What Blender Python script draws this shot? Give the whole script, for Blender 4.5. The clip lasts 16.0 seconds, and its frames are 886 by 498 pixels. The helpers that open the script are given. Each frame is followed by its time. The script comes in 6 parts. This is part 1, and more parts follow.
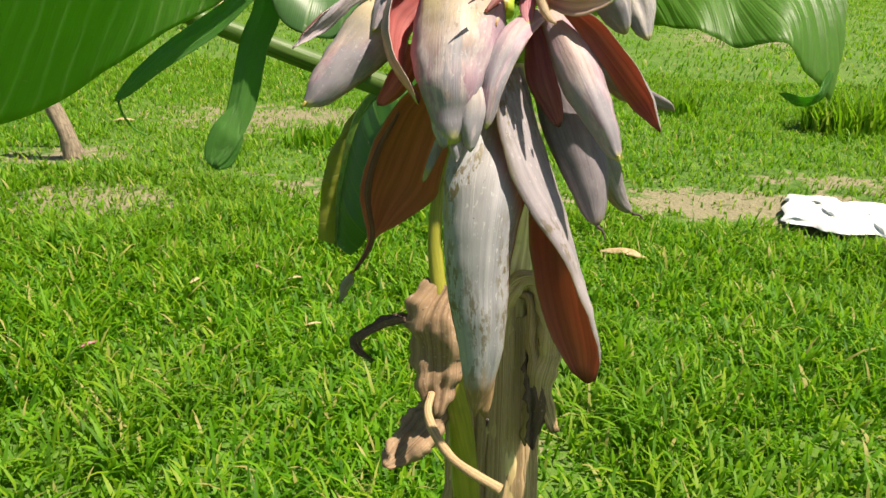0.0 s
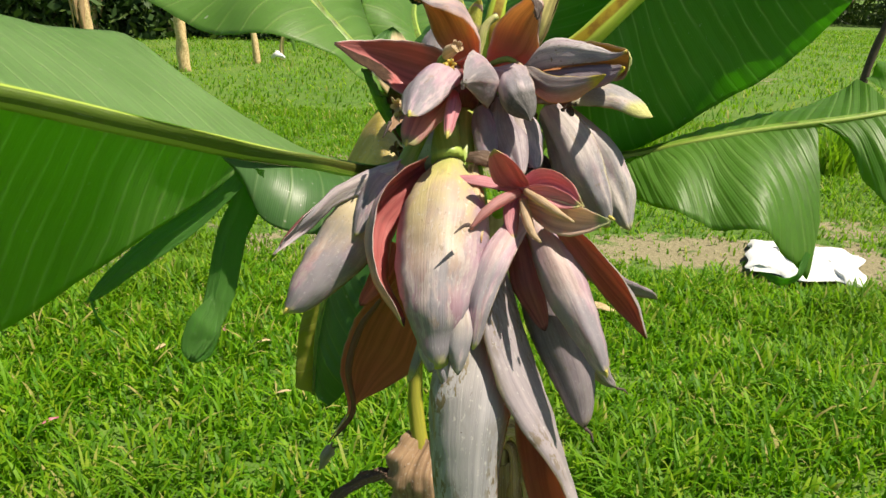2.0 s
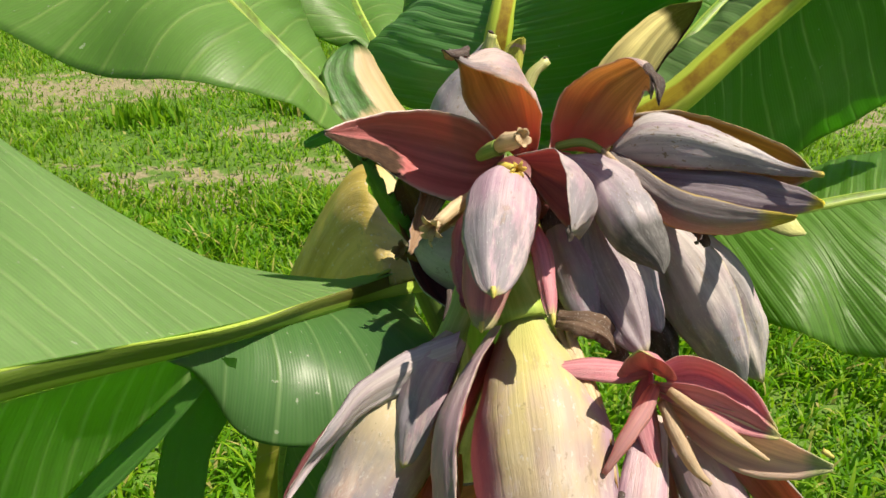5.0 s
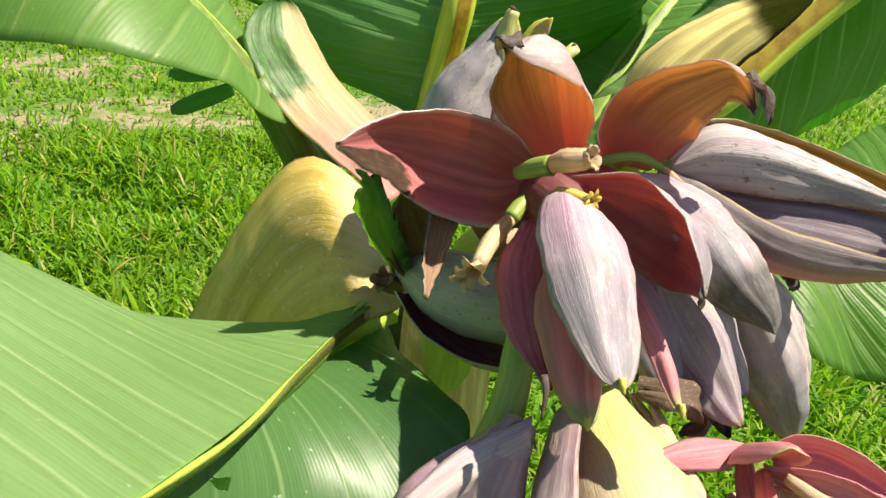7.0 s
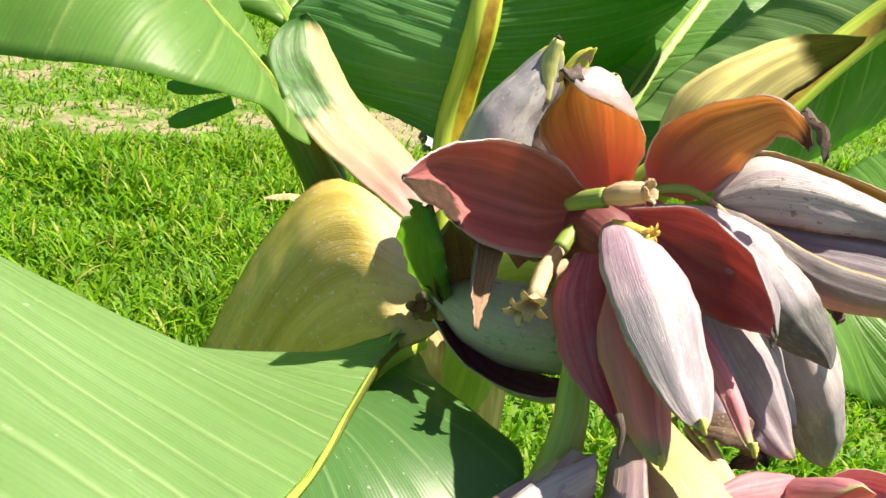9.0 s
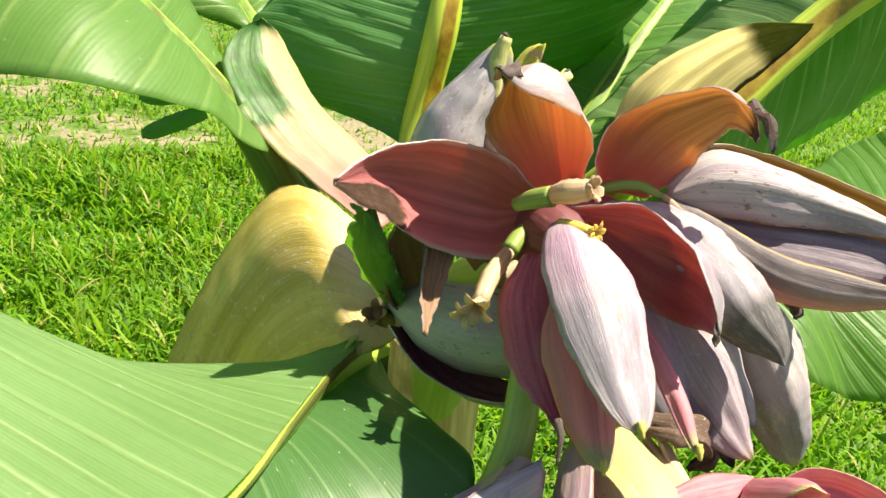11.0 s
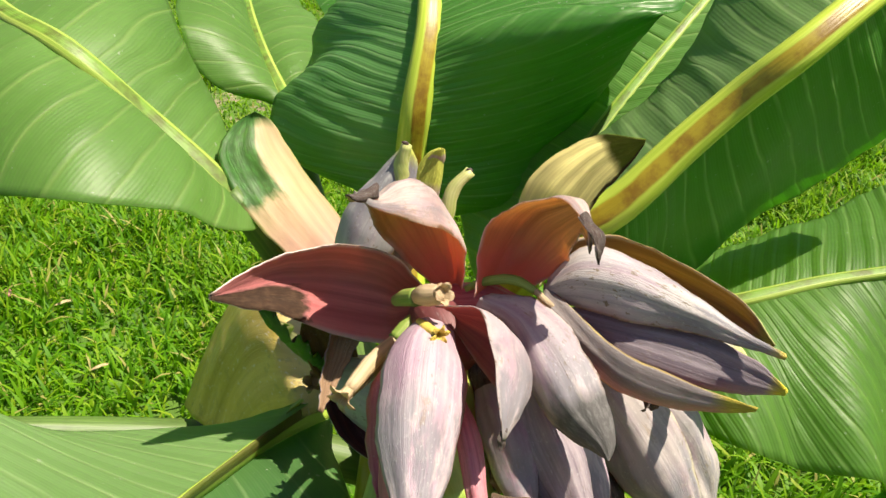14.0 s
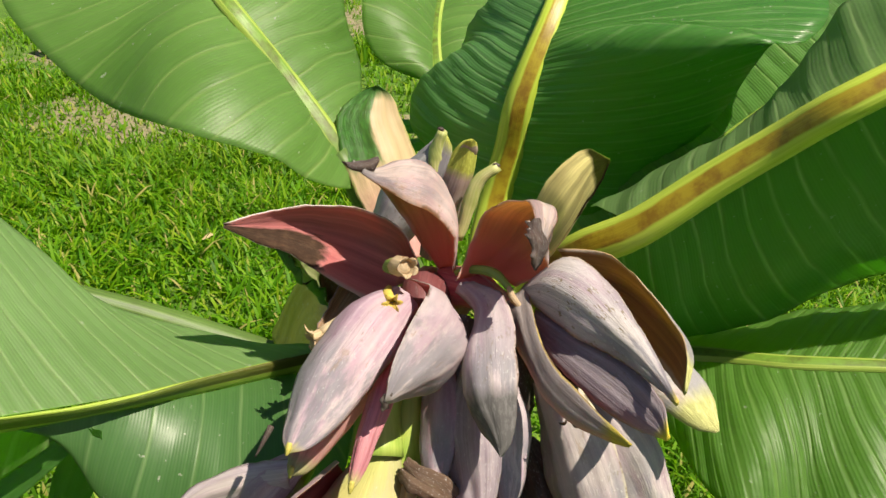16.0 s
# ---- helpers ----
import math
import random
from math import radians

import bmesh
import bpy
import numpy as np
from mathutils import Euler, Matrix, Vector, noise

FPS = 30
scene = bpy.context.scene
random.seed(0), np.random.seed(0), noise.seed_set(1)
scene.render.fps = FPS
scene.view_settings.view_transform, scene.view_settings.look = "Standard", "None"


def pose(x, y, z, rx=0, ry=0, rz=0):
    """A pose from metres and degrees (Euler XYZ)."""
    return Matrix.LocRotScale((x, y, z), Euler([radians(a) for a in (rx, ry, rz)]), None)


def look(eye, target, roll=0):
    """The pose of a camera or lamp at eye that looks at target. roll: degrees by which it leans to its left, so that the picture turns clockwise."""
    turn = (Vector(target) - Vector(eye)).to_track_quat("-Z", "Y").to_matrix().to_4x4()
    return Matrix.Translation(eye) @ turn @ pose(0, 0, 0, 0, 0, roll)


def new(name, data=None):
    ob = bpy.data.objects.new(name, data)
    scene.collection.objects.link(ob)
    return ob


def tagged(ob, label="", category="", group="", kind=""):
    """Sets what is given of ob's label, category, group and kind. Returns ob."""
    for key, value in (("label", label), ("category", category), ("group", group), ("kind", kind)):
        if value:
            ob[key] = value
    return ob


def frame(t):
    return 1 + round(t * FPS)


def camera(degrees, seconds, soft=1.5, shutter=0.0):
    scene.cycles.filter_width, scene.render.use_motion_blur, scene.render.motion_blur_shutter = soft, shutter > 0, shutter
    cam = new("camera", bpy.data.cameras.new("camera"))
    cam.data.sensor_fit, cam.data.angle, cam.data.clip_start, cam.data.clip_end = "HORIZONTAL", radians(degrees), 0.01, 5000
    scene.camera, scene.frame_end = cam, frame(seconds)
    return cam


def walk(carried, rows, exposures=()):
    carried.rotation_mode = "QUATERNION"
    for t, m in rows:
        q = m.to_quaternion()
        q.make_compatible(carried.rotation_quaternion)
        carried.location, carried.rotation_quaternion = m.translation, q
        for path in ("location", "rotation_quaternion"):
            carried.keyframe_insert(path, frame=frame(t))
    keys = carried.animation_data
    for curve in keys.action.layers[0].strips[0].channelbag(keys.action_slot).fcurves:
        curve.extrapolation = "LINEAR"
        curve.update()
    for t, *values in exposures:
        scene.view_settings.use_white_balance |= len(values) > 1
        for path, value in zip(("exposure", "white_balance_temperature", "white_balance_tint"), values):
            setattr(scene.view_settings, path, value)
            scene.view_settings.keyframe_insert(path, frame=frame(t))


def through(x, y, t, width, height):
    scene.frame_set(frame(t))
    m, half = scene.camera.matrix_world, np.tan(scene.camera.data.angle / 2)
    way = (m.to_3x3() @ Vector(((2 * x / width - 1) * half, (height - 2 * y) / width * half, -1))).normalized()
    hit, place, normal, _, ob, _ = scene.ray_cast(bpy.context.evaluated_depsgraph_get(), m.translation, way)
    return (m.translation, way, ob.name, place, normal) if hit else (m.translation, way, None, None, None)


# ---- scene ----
cam = camera(60.5, 16.0)
EXPOSURES = [(0, 0.76, 7200, 12), (1.0, 0.94, 7200, 12), (1.5, 0.92, 7200, 12), (2.0, 0.58, 7200, 12), (2.5, 0.54, 7200, 12), (4, 0.54, 7200, 12), (6.3, 0.92, 7200, 12), (7.5, 1.16, 7200, 12), (8.5, 1.32, 7200, 12), (11, 1.32, 7200, 12), (12.5, 0.76, 7200, 12), (14.5, 0.88, 7200, 12), (16, 0.54, 7200, 12)]
PATH = [
    (0, (0.385, 0.143, 1.454), (-0.013, 1.969, 0.743), 0.7),
    (0.5, (0.385, 0.149, 1.489), (-0.024, 1.992, 0.828), 0.8),
    (1, (0.377, 0.152, 1.522), (-0.015, 2.008, 0.889), 1.0),
    (1.5, (0.378, 0.167, 1.546), (0.017, 2.028, 0.909), 0.8),
    (2, (0.36, 0.192, 1.577), (0.04, 2.062, 0.943), 0.6),
    (2.5, (0.331, 0.234, 1.593), (0.069, 2.099, 0.92), 0.2),
    (3, (0.298, 0.275, 1.614), (0.128, 2.136, 0.9), 0.3),
    (3.5, (0.268, 0.306, 1.635), (0.159, 2.158, 0.889), 0.2),
    (4, (0.268, 0.338, 1.657), (0.176, 2.177, 0.875), -0.2),
    (4.2, (0.264, 0.359, 1.665), (0.122, 2.186, 0.864), -0.6),
    (6.3, (0.133, 0.53, 1.644), (0.562, 2.246, 0.711), 6.4),
    (6.5, (0.13, 0.539, 1.645), (0.577, 2.244, 0.7), 7.0),
    (7, (0.118, 0.561, 1.647), (0.644, 2.236, 0.688), 8.3),
    (7.5, (0.106, 0.575, 1.647), (0.706, 2.216, 0.676), 9.5),
    (8, (0.084, 0.58, 1.649), (0.701, 2.223, 0.689), 10.2),
    (8.5, (0.081, 0.582, 1.65), (0.692, 2.232, 0.699), 10.1),
    (8.7, (0.08, 0.58, 1.648), (0.702, 2.24, 0.722), 10.3),
    (10.8, (0.106, 0.577, 1.652), (0.717, 2.237, 0.719), 8.8),
    (11, (0.108, 0.578, 1.649), (0.717, 2.246, 0.728), 8.4),
    (11.5, (0.117, 0.577, 1.65), (0.749, 2.243, 0.741), 8.2),
    (12, (0.124, 0.574, 1.654), (0.764, 2.239, 0.749), 7.9),
    (12.5, (0.137, 0.563, 1.665), (0.759, 2.239, 0.767), 6.7),
    (13, (0.153, 0.551, 1.686), (0.751, 2.236, 0.789), 4.3),
    (13.5, (0.181, 0.548, 1.705), (0.616, 2.265, 0.775), 2.8),
    (14, (0.228, 0.536, 1.723), (0.418, 2.277, 0.758), 1.4),
    (14.5, (0.26, 0.531, 1.736), (0.24, 2.28, 0.766), 2.0),
    (15, (0.309, 0.521, 1.749), (0.122, 2.253, 0.765), 2.3),
    (15.5, (0.35, 0.519, 1.744), (-0.004, 2.216, 0.748), 2.3),
    (16, (0.364, 0.523, 1.735), (-0.102, 2.191, 0.735), 3.2),
]
walk(cam, [(t, look(eye, target, roll)) for t, eye, target, roll in PATH], EXPOSURES)

# ---- light ----
SUN = Vector((0.450, -0.030, 0.890)).normalized()
world = bpy.data.worlds.new("sky")
scene.world = world
world.use_nodes = True
wn = world.node_tree
sky = wn.nodes.new("ShaderNodeTexSky")
sky.sky_type, sky.sun_disc = "NISHITA", False
sky.sun_elevation, sky.sun_rotation = math.asin(SUN.z), math.atan2(SUN.x, SUN.y)
wn.links.new(sky.outputs[0], wn.nodes["Background"].inputs[0])
wn.nodes["Background"].inputs[1].default_value = 0.051
sun = new("sun", bpy.data.lights.new("sun", "SUN"))
sun.data.energy, sun.data.angle, sun.data.color = 5.0, radians(0.6), (1.0, 0.94, 0.82)
sun.matrix_world = look((0, 0, 6), Vector((0, 0, 6)) - SUN)


# ---- materials ----
class Nodes:
    """A small builder for one node material."""

    def __init__(self, name):
        self.mat = bpy.data.materials.new(name)
        self.mat.use_nodes = True
        self.tree = self.mat.node_tree
        self.tree.nodes.clear()

    def add(self, kind, ins=None, **props):
        n = self.tree.nodes.new("ShaderNode" + kind)
        for k, v in props.items():
            setattr(n, k, v)
        for k, v in (ins or {}).items():
            self.put(n.inputs[k], v)
        return n

    def put(self, socket, v):
        if isinstance(v, bpy.types.NodeSocket):
            self.tree.links.new(v, socket)
        elif isinstance(v, bpy.types.Node):
            self.tree.links.new(v.outputs[0], socket)
        else:
            socket.default_value = (*v, 1) if isinstance(v, tuple) and len(v) == 3 and socket.type == "RGBA" else v

    def math(self, op, a, b=0.0, c=0.0):
        return self.add("Math", {0: a, 1: b, 2: c}, operation=op).outputs[0]

    def noise(self, vec, scale, detail=3.0, rough=0.55):
        return self.add("TexNoise", {"Vector": vec, "Scale": scale, "Detail": detail, "Roughness": rough}).outputs[0]

    def ramp(self, fac, *stops):
        n = self.add("ValToRGB", {0: fac})
        el = n.color_ramp.elements
        while len(el) < len(stops):
            el.new(0.5)
        for e, (p, c) in zip(el, stops):
            e.position, e.color = p, (*c, 1) if isinstance(c, tuple) else (c, c, c, 1)
        return n.outputs[0]

    def mix(self, fac, a, b, mode="MIX"):
        n = self.add("Mix", data_type="RGBA", blend_type=mode)
        self.put(n.inputs[0], fac), self.put(n.inputs[6], a), self.put(n.inputs[7], b)
        return n.outputs[2]

    def scaled(self, vec, x, y, z=1.0):
        return self.add("Mapping", {0: vec, 3: (x, y, z)}).outputs[0]

    def finish(self, colour, rough=0.5, bump=None, strength=0.3, distance=0.001, through=0.0, glow=None, spec=0.5, metal=0.0):
        p = self.add("BsdfPrincipled", {"Base Color": colour, "Roughness": rough, "Specular IOR Level": spec, "Metallic": metal})
        out = p
        b = None
        if bump is not None:
            b = self.add("Bump", {"Strength": strength, "Distance": distance, "Height": bump})
            self.put(p.inputs["Normal"], b)
        if through:
            tr = self.add("BsdfTranslucent", {"Color": glow if glow is not None else colour})
            if b:
                self.put(tr.inputs["Normal"], b)
            out = self.add("MixShader", {0: through, 1: p, 2: tr})
        self.put(self.add("OutputMaterial").inputs[0], out)
        return self.mat

    def uv(self):
        return self.add("UVMap", uv_map="UV").outputs[0]

    def obj(self):
        return self.add("TexCoord").outputs["Object"]

    def rnd(self):
        return self.add("ObjectInfo").outputs["Random"]


def bract_material(name, dark, light, tip, tip_from=0.85, warm=(0.6, 0.55, 0.22), warmth=0.0, rough=0.42, wax=0.35, through=0.22, glow=(0.6, 0.2, 0.12), scuff=0.5, rim=None, root=None, root_span=(0.02, 0.24), burn=None, burn_flip=False, burn_from=0.5, burn_edge=0.68, burn_dry=True, flecks=0.57, ember=None, grain=0.4, rim_from=0.94):
    """Skin of a bract: soft streaks along its length, waxy bloom, scuffs, a discoloured tip, rim and root. UV: across, along."""
    n = Nodes(name)
    uv, rnd = n.uv(), n.rnd()
    shift = n.add("VectorMath", {0: uv, 1: n.add("CombineXYZ", {0: n.math("MULTIPLY", rnd, 9.0), 1: n.math("MULTIPLY", rnd, 5.0)})}).outputs[0]
    broad = n.noise(n.scaled(shift, 7, 0.7), 1.0, 5, 0.6)
    narrow = n.noise(n.scaled(shift, 22, 0.6), 1.0, 3, 0.55)
    streak = n.math("ADD", n.math("MULTIPLY", broad, 1.0 - grain), n.math("MULTIPLY", narrow, grain))
    fine = n.noise(n.scaled(shift, 70, 2.2), 1.0, 3)
    blotch = n.noise(n.scaled(shift, 3.0, 2.6), 1.6, 5, 0.65)
    col = n.mix(n.ramp(streak, (0.34, 0.0), (0.66, 1.0)), dark, light)
    col = n.mix(n.math("MULTIPLY", n.ramp(fine, (0.40, 0.0), (0.70, 1.0)), 0.5 * grain), col, light)
    col = n.mix(n.math("MULTIPLY", n.ramp(blotch, (0.46, 0.0), (0.60, 1.0)), 0.6 * wax), col, (0.70, 0.65, 0.67))
    vein = n.noise(n.scaled(shift, 95, 1.1), 1.0, 3, 0.6)
    lines = n.ramp(vein, (0.53, 0.0), (0.60, 1.0))
    col = n.mix(n.math("MULTIPLY", lines, 0.06), col, tuple(0.62 * x for x in dark))
    thread = n.ramp(n.noise(n.scaled(shift, 60, 0.8), 1.0, 2, 0.5), (0.60, 0.0), (0.66, 1.0))
    col = n.mix(n.math("MULTIPLY", thread, 0.06), col, tuple(min(0.85, 1.12 * x + 0.03) for x in light))
    sep = n.add("SeparateXYZ", {0: uv})
    along = n.math("ADD", sep.outputs[1], n.math("MULTIPLY", n.math("SUBTRACT", blotch, 0.5), 0.30))
    away = n.math("ABSOLUTE", n.math("MULTIPLY", n.math("SUBTRACT", sep.outputs[0], 0.5), 2.0))
    if warmth:
        mid = n.math("SUBTRACT", 1.0, n.math("MULTIPLY", n.math("ADD", away, n.math("MULTIPLY", n.math("SUBTRACT", blotch, 0.5), 0.9)), 1.75))
        low = n.ramp(n.math("ADD", sep.outputs[1], n.math("MULTIPLY", blotch, 0.3)), (0.35, 1.0), (0.95, 0.0))
        col = n.mix(n.math("MULTIPLY", n.math("MULTIPLY", n.ramp(mid, (0.0, 0.0), (0.55, 1.0)), low), warmth), col, warm)
    if wax > 0.4:
        wash = n.noise(n.scaled(shift, 2.3, 1.5), 1.3, 4, 0.6)
        col = n.mix(n.math("MULTIPLY", n.ramp(wash, (0.52, 0.0), (0.64, 1.0)), 0.14), col, (0.70, 0.64, 0.50))
        col = n.mix(n.math("MULTIPLY", n.ramp(wash, (0.38, 1.0), (0.52, 0.0)), 0.50), col, (0.42, 0.27, 0.37))
        crease = n.noise(n.scaled(shift, 7, 4), 1.0, 7, 0.75)
        ashen = n.noise(n.scaled(shift, 3.2, 2.2), 1.0, 6, 0.65)
        low_end = n.ramp(along, (0.38, 0.0), (0.62, 1.0))
        col = n.mix(n.math("MULTIPLY", n.math("MULTIPLY", n.ramp(crease, (0.49, 0.0), (0.54, 1.0)), low_end), 0.50), col, (0.64, 0.59, 0.55))
        col = n.mix(n.math("MULTIPLY", n.math("MULTIPLY", n.ramp(ashen, (0.42, 0.0), (0.50, 1.0)), low_end), 0.80), col, (0.27, 0.275, 0.32))
        stain = n.noise(n.scaled(shift, 5, 4), 1.0, 5, 0.7)
        col = n.mix(n.math("MULTIPLY", n.ramp(stain, (0.63, 0.0), (0.67, 1.0)), 0.45), col, (0.36, 0.25, 0.17))
    mark = n.noise(n.scaled(shift, 15, 19), 1.0, 7, 0.70)
    where = n.ramp(n.noise(n.scaled(shift, 2, 2), 1.0, 2), (0.45, 0.0), (0.6, 1.0))
    col = n.mix(n.math("MULTIPLY", n.math("MULTIPLY", n.ramp(mark, (flecks, 0.0), (flecks + 0.03, 1.0)), where), scuff), col, (0.21, 0.18, 0.10))
    dot = n.noise(n.scaled(shift, 22, 40), 1.0, 3, 0.6)
    col = n.mix(n.math("MULTIPLY", n.ramp(dot, (0.70, 0.0), (0.73, 1.0)), scuff * 0.8), col, (0.07, 0.05, 0.04))
    white = n.noise(n.scaled(shift, 30, 34), 1.0, 4, 0.7)
    col = n.mix(n.math("MULTIPLY", n.ramp(white, (0.60, 0.0), (0.64, 1.0)), scuff * 0.9), col, (0.72, 0.70, 0.68))
    if root:
        col = n.mix(n.ramp(along, (root_span[0], 1.0), (root_span[1], 0.0)), col, root)
    if rim:
        col = n.mix(n.ramp(n.math("ADD", away, n.math("MULTIPLY", n.math("SUBTRACT", blotch, 0.5), 0.25)), (rim_from, 0.0), (min(1.0, rim_from + 0.06), 1.0)), col, rim)
    if wax >= 0.25:
        dried = n.math("MULTIPLY", n.ramp(n.math("ADD", away, n.math("MULTIPLY", n.math("SUBTRACT", mark, 0.5), 0.10)), (0.955, 0.0), (0.985, 1.0)), n.ramp(n.noise(n.scaled(shift, 1.5, 6), 1.0, 4, 0.65), (0.48, 0.0), (0.56, 1.0)))
        col = n.mix(n.math("MULTIPLY", dried, 0.85), col, (0.15, 0.10, 0.06))
    tipward = n.math("ADD", sep.outputs[1], n.math("MULTIPLY", n.math("SUBTRACT", blotch, 0.5), 0.10))
    dead = n.ramp(tipward, (tip_from, 0.0), (min(1.0, tip_from + 0.07), 1.0))
    col = n.mix(dead, col, n.mix(n.ramp(mark, (0.48, 0.0), (0.66, 1.0)), tip, tuple(min(0.9, x * 1.5 + 0.04) for x in tip)))
    if burn:
        across = n.math("SUBTRACT", 1.0, sep.outputs[0]) if burn_flip else sep.outputs[0]
        side = n.ramp(n.math("ADD", across, n.math("MULTIPLY", n.math("SUBTRACT", blotch, 0.5), 0.25)), (burn_edge, 0.0), (burn_edge + 0.05, 1.0))
        scorched = n.math("MULTIPLY", side, n.ramp(along, (burn_from, 0.0), (burn_from + 0.05, 1.0)))
        col = n.mix(scorched, col, n.mix(n.ramp(mark, (0.46, 0.0), (0.64, 1.0)), burn, tuple(x * 2.0 for x in burn)))
        if burn_dry:
            dead = n.math("MAXIMUM", dead, scorched)
    shine = n.mix(n.ramp(streak, (0.40, 0.45), (0.62, 0.0)), glow, (0.0, 0.0, 0.0))
    if ember:
        shine = n.mix(n.ramp(along, (0.10, 1.0), (0.48, 0.0)), shine, ember)
    glow = n.mix(n.math("MULTIPLY", dead, 0.9), shine, (0.02, 0.01, 0.008))
    hue = n.add("HueSaturation", {"Hue": n.math("ADD", 0.49, n.math("MULTIPLY", rnd, 0.02)), "Value": n.math("ADD", 0.85, n.math("MULTIPLY", rnd, 0.3)), "Color": col})
    height = n.math("ADD", n.math("SUBTRACT", n.math("MULTIPLY", streak, 0.8), n.math("MULTIPLY", lines, 0.06)), n.math("ADD", n.math("MULTIPLY", fine, 0.20), n.math("MULTIPLY", mark, 0.25)))
    return n.finish(hue.outputs[0], n.math("ADD", n.math("ADD", rough, n.math("MULTIPLY", streak, 0.2)), n.math("MULTIPLY", dead, 0.45)), height, 0.5, 0.0020, through, glow)


THIN = bract_material("thin pale bract skin", (0.56, 0.47, 0.48), (0.82, 0.76, 0.77), (0.34, 0.30, 0.27), 0.96, wax=0.6, rim=(0.70, 0.60, 0.55), through=0.50, glow=(0.98, 0.56, 0.28), ember=(0.80, 0.20, 0.14))
THINGREY = bract_material("thin grey bract skin", (0.31, 0.27, 0.31), (0.52, 0.48, 0.52), (0.46, 0.36, 0.18), 0.93, wax=0.3, scuff=0.9, rim=(0.56, 0.46, 0.34), through=0.24, glow=(0.8, 0.35, 0.20), flecks=0.52)
MAUVE = bract_material("mauve bract skin", (0.36, 0.19, 0.265), (0.60, 0.43, 0.515), (0.62, 0.54, 0.14), 0.95, warmth=0.25, warm=(0.74, 0.68, 0.40), wax=0.5, rim=(0.68, 0.54, 0.50), root=(0.50, 0.42, 0.34), root_span=(0.0, 0.10), scuff=0.4, flecks=0.61, grain=0.13)
BLUISH = bract_material("bluish white bract skin", (0.44, 0.46, 0.48), (0.68, 0.70, 0.71), (0.46, 0.50, 0.10), 0.90, wax=0.5, rim=(0.50, 0.52, 0.16), scuff=0.7, grain=0.25)
PALE = bract_material("pale waxy bract skin", (0.40, 0.31, 0.37), (0.69, 0.62, 0.67), (0.24, 0.20, 0.15), 0.96, wax=0.6, warmth=0.2, rim=(0.72, 0.63, 0.60), scuff=0.4, flecks=0.62, grain=0.22)
SILK = bract_material("silky grey bract skin", (0.33, 0.31, 0.34), (0.70, 0.67, 0.68), (0.74, 0.56, 0.12), 0.93, wax=0.6, rim=(0.62, 0.52, 0.40), scuff=0.9)
GREY = bract_material("grey bract skin", (0.18, 0.145, 0.185), (0.39, 0.34, 0.38), (0.30, 0.25, 0.14), 0.94, wax=0.25, scuff=0.4)
GREYGOLD = bract_material("grey bract skin with golden tip", (0.18, 0.145, 0.185), (0.39, 0.34, 0.38), (0.78, 0.64, 0.06), 0.90, wax=0.25, scuff=0.4)
DUSTY = bract_material("dusty beige-grey bract skin", (0.29, 0.25, 0.26), (0.53, 0.48, 0.48), (0.50, 0.46, 0.16), 0.94, wax=0.45, rim=(0.62, 0.56, 0.42), scuff=0.5)
SCUFFED = bract_material("scuffed grey bract skin", (0.33, 0.33, 0.37), (0.58, 0.58, 0.62), (0.40, 0.245, 0.12), 0.84, wax=0.3, scuff=1.0, warm=(0.36, 0.28, 0.14), warmth=0.15, rim=(0.50, 0.40, 0.28), flecks=0.505)
YELLOWED = bract_material("mauve bract skin with yellow middle", (0.32, 0.17, 0.245), (0.51, 0.365, 0.435), (0.60, 0.55, 0.12), 0.95, warmth=1.0, warm=(0.68, 0.61, 0.24), wax=0.5, scuff=0.45, root=(0.48, 0.53, 0.16), root_span=(0.0, 0.30), flecks=0.60, grain=0.13)
YELLOW = bract_material("yellow bract skin", (0.80, 0.68, 0.20), (0.90, 0.85, 0.56), (0.40, 0.58, 0.05), 0.74, wax=0.2, glow=(1.0, 0.94, 0.62), through=0.82, root=(0.86, 0.74, 0.60), root_span=(0.10, 0.60), burn=(0.09, 0.055, 0.035), burn_from=0.50, burn_edge=0.92, grain=0.2, rim=(0.22, 0.13, 0.05), rim_from=0.955)
OLIVE = bract_material("yellow-green bract skin", (0.40, 0.37, 0.27), (0.58, 0.53, 0.42), (0.50, 0.50, 0.20), 0.8, wax=0.45, glow=(0.5, 0.55, 0.1), rim=(0.52, 0.34, 0.16))
RIMMED = bract_material("grey bract skin with yellow rim", (0.25, 0.22, 0.22), (0.40, 0.36, 0.36), (0.62, 0.52, 0.08), 0.84, wax=0.25, rim=(0.58, 0.47, 0.15), scuff=0.5, rim_from=0.925)
PATCHED = bract_material("mauve bract skin with dead grey tip", (0.45, 0.34, 0.41), (0.70, 0.62, 0.67), (0.15, 0.145, 0.145), 0.70, wax=0.55, scuff=0.6, grain=0.3, rim=(0.66, 0.56, 0.54))
PINK = bract_material("pink bract skin", (0.57, 0.155, 0.225), (0.78, 0.38, 0.42), (0.62, 0.54, 0.24), 0.88, wax=0.2, glow=(0.85, 0.22, 0.18), scuff=0.3, through=0.34, grain=0.2)
WINE = bract_material("wine-pink bract skin", (0.46, 0.065, 0.11), (0.68, 0.20, 0.25), (0.30, 0.13, 0.11), 0.92, wax=0.2, glow=(0.8, 0.2, 0.2), through=0.3, scuff=0.3, rim=(0.62, 0.42, 0.38), grain=0.2)
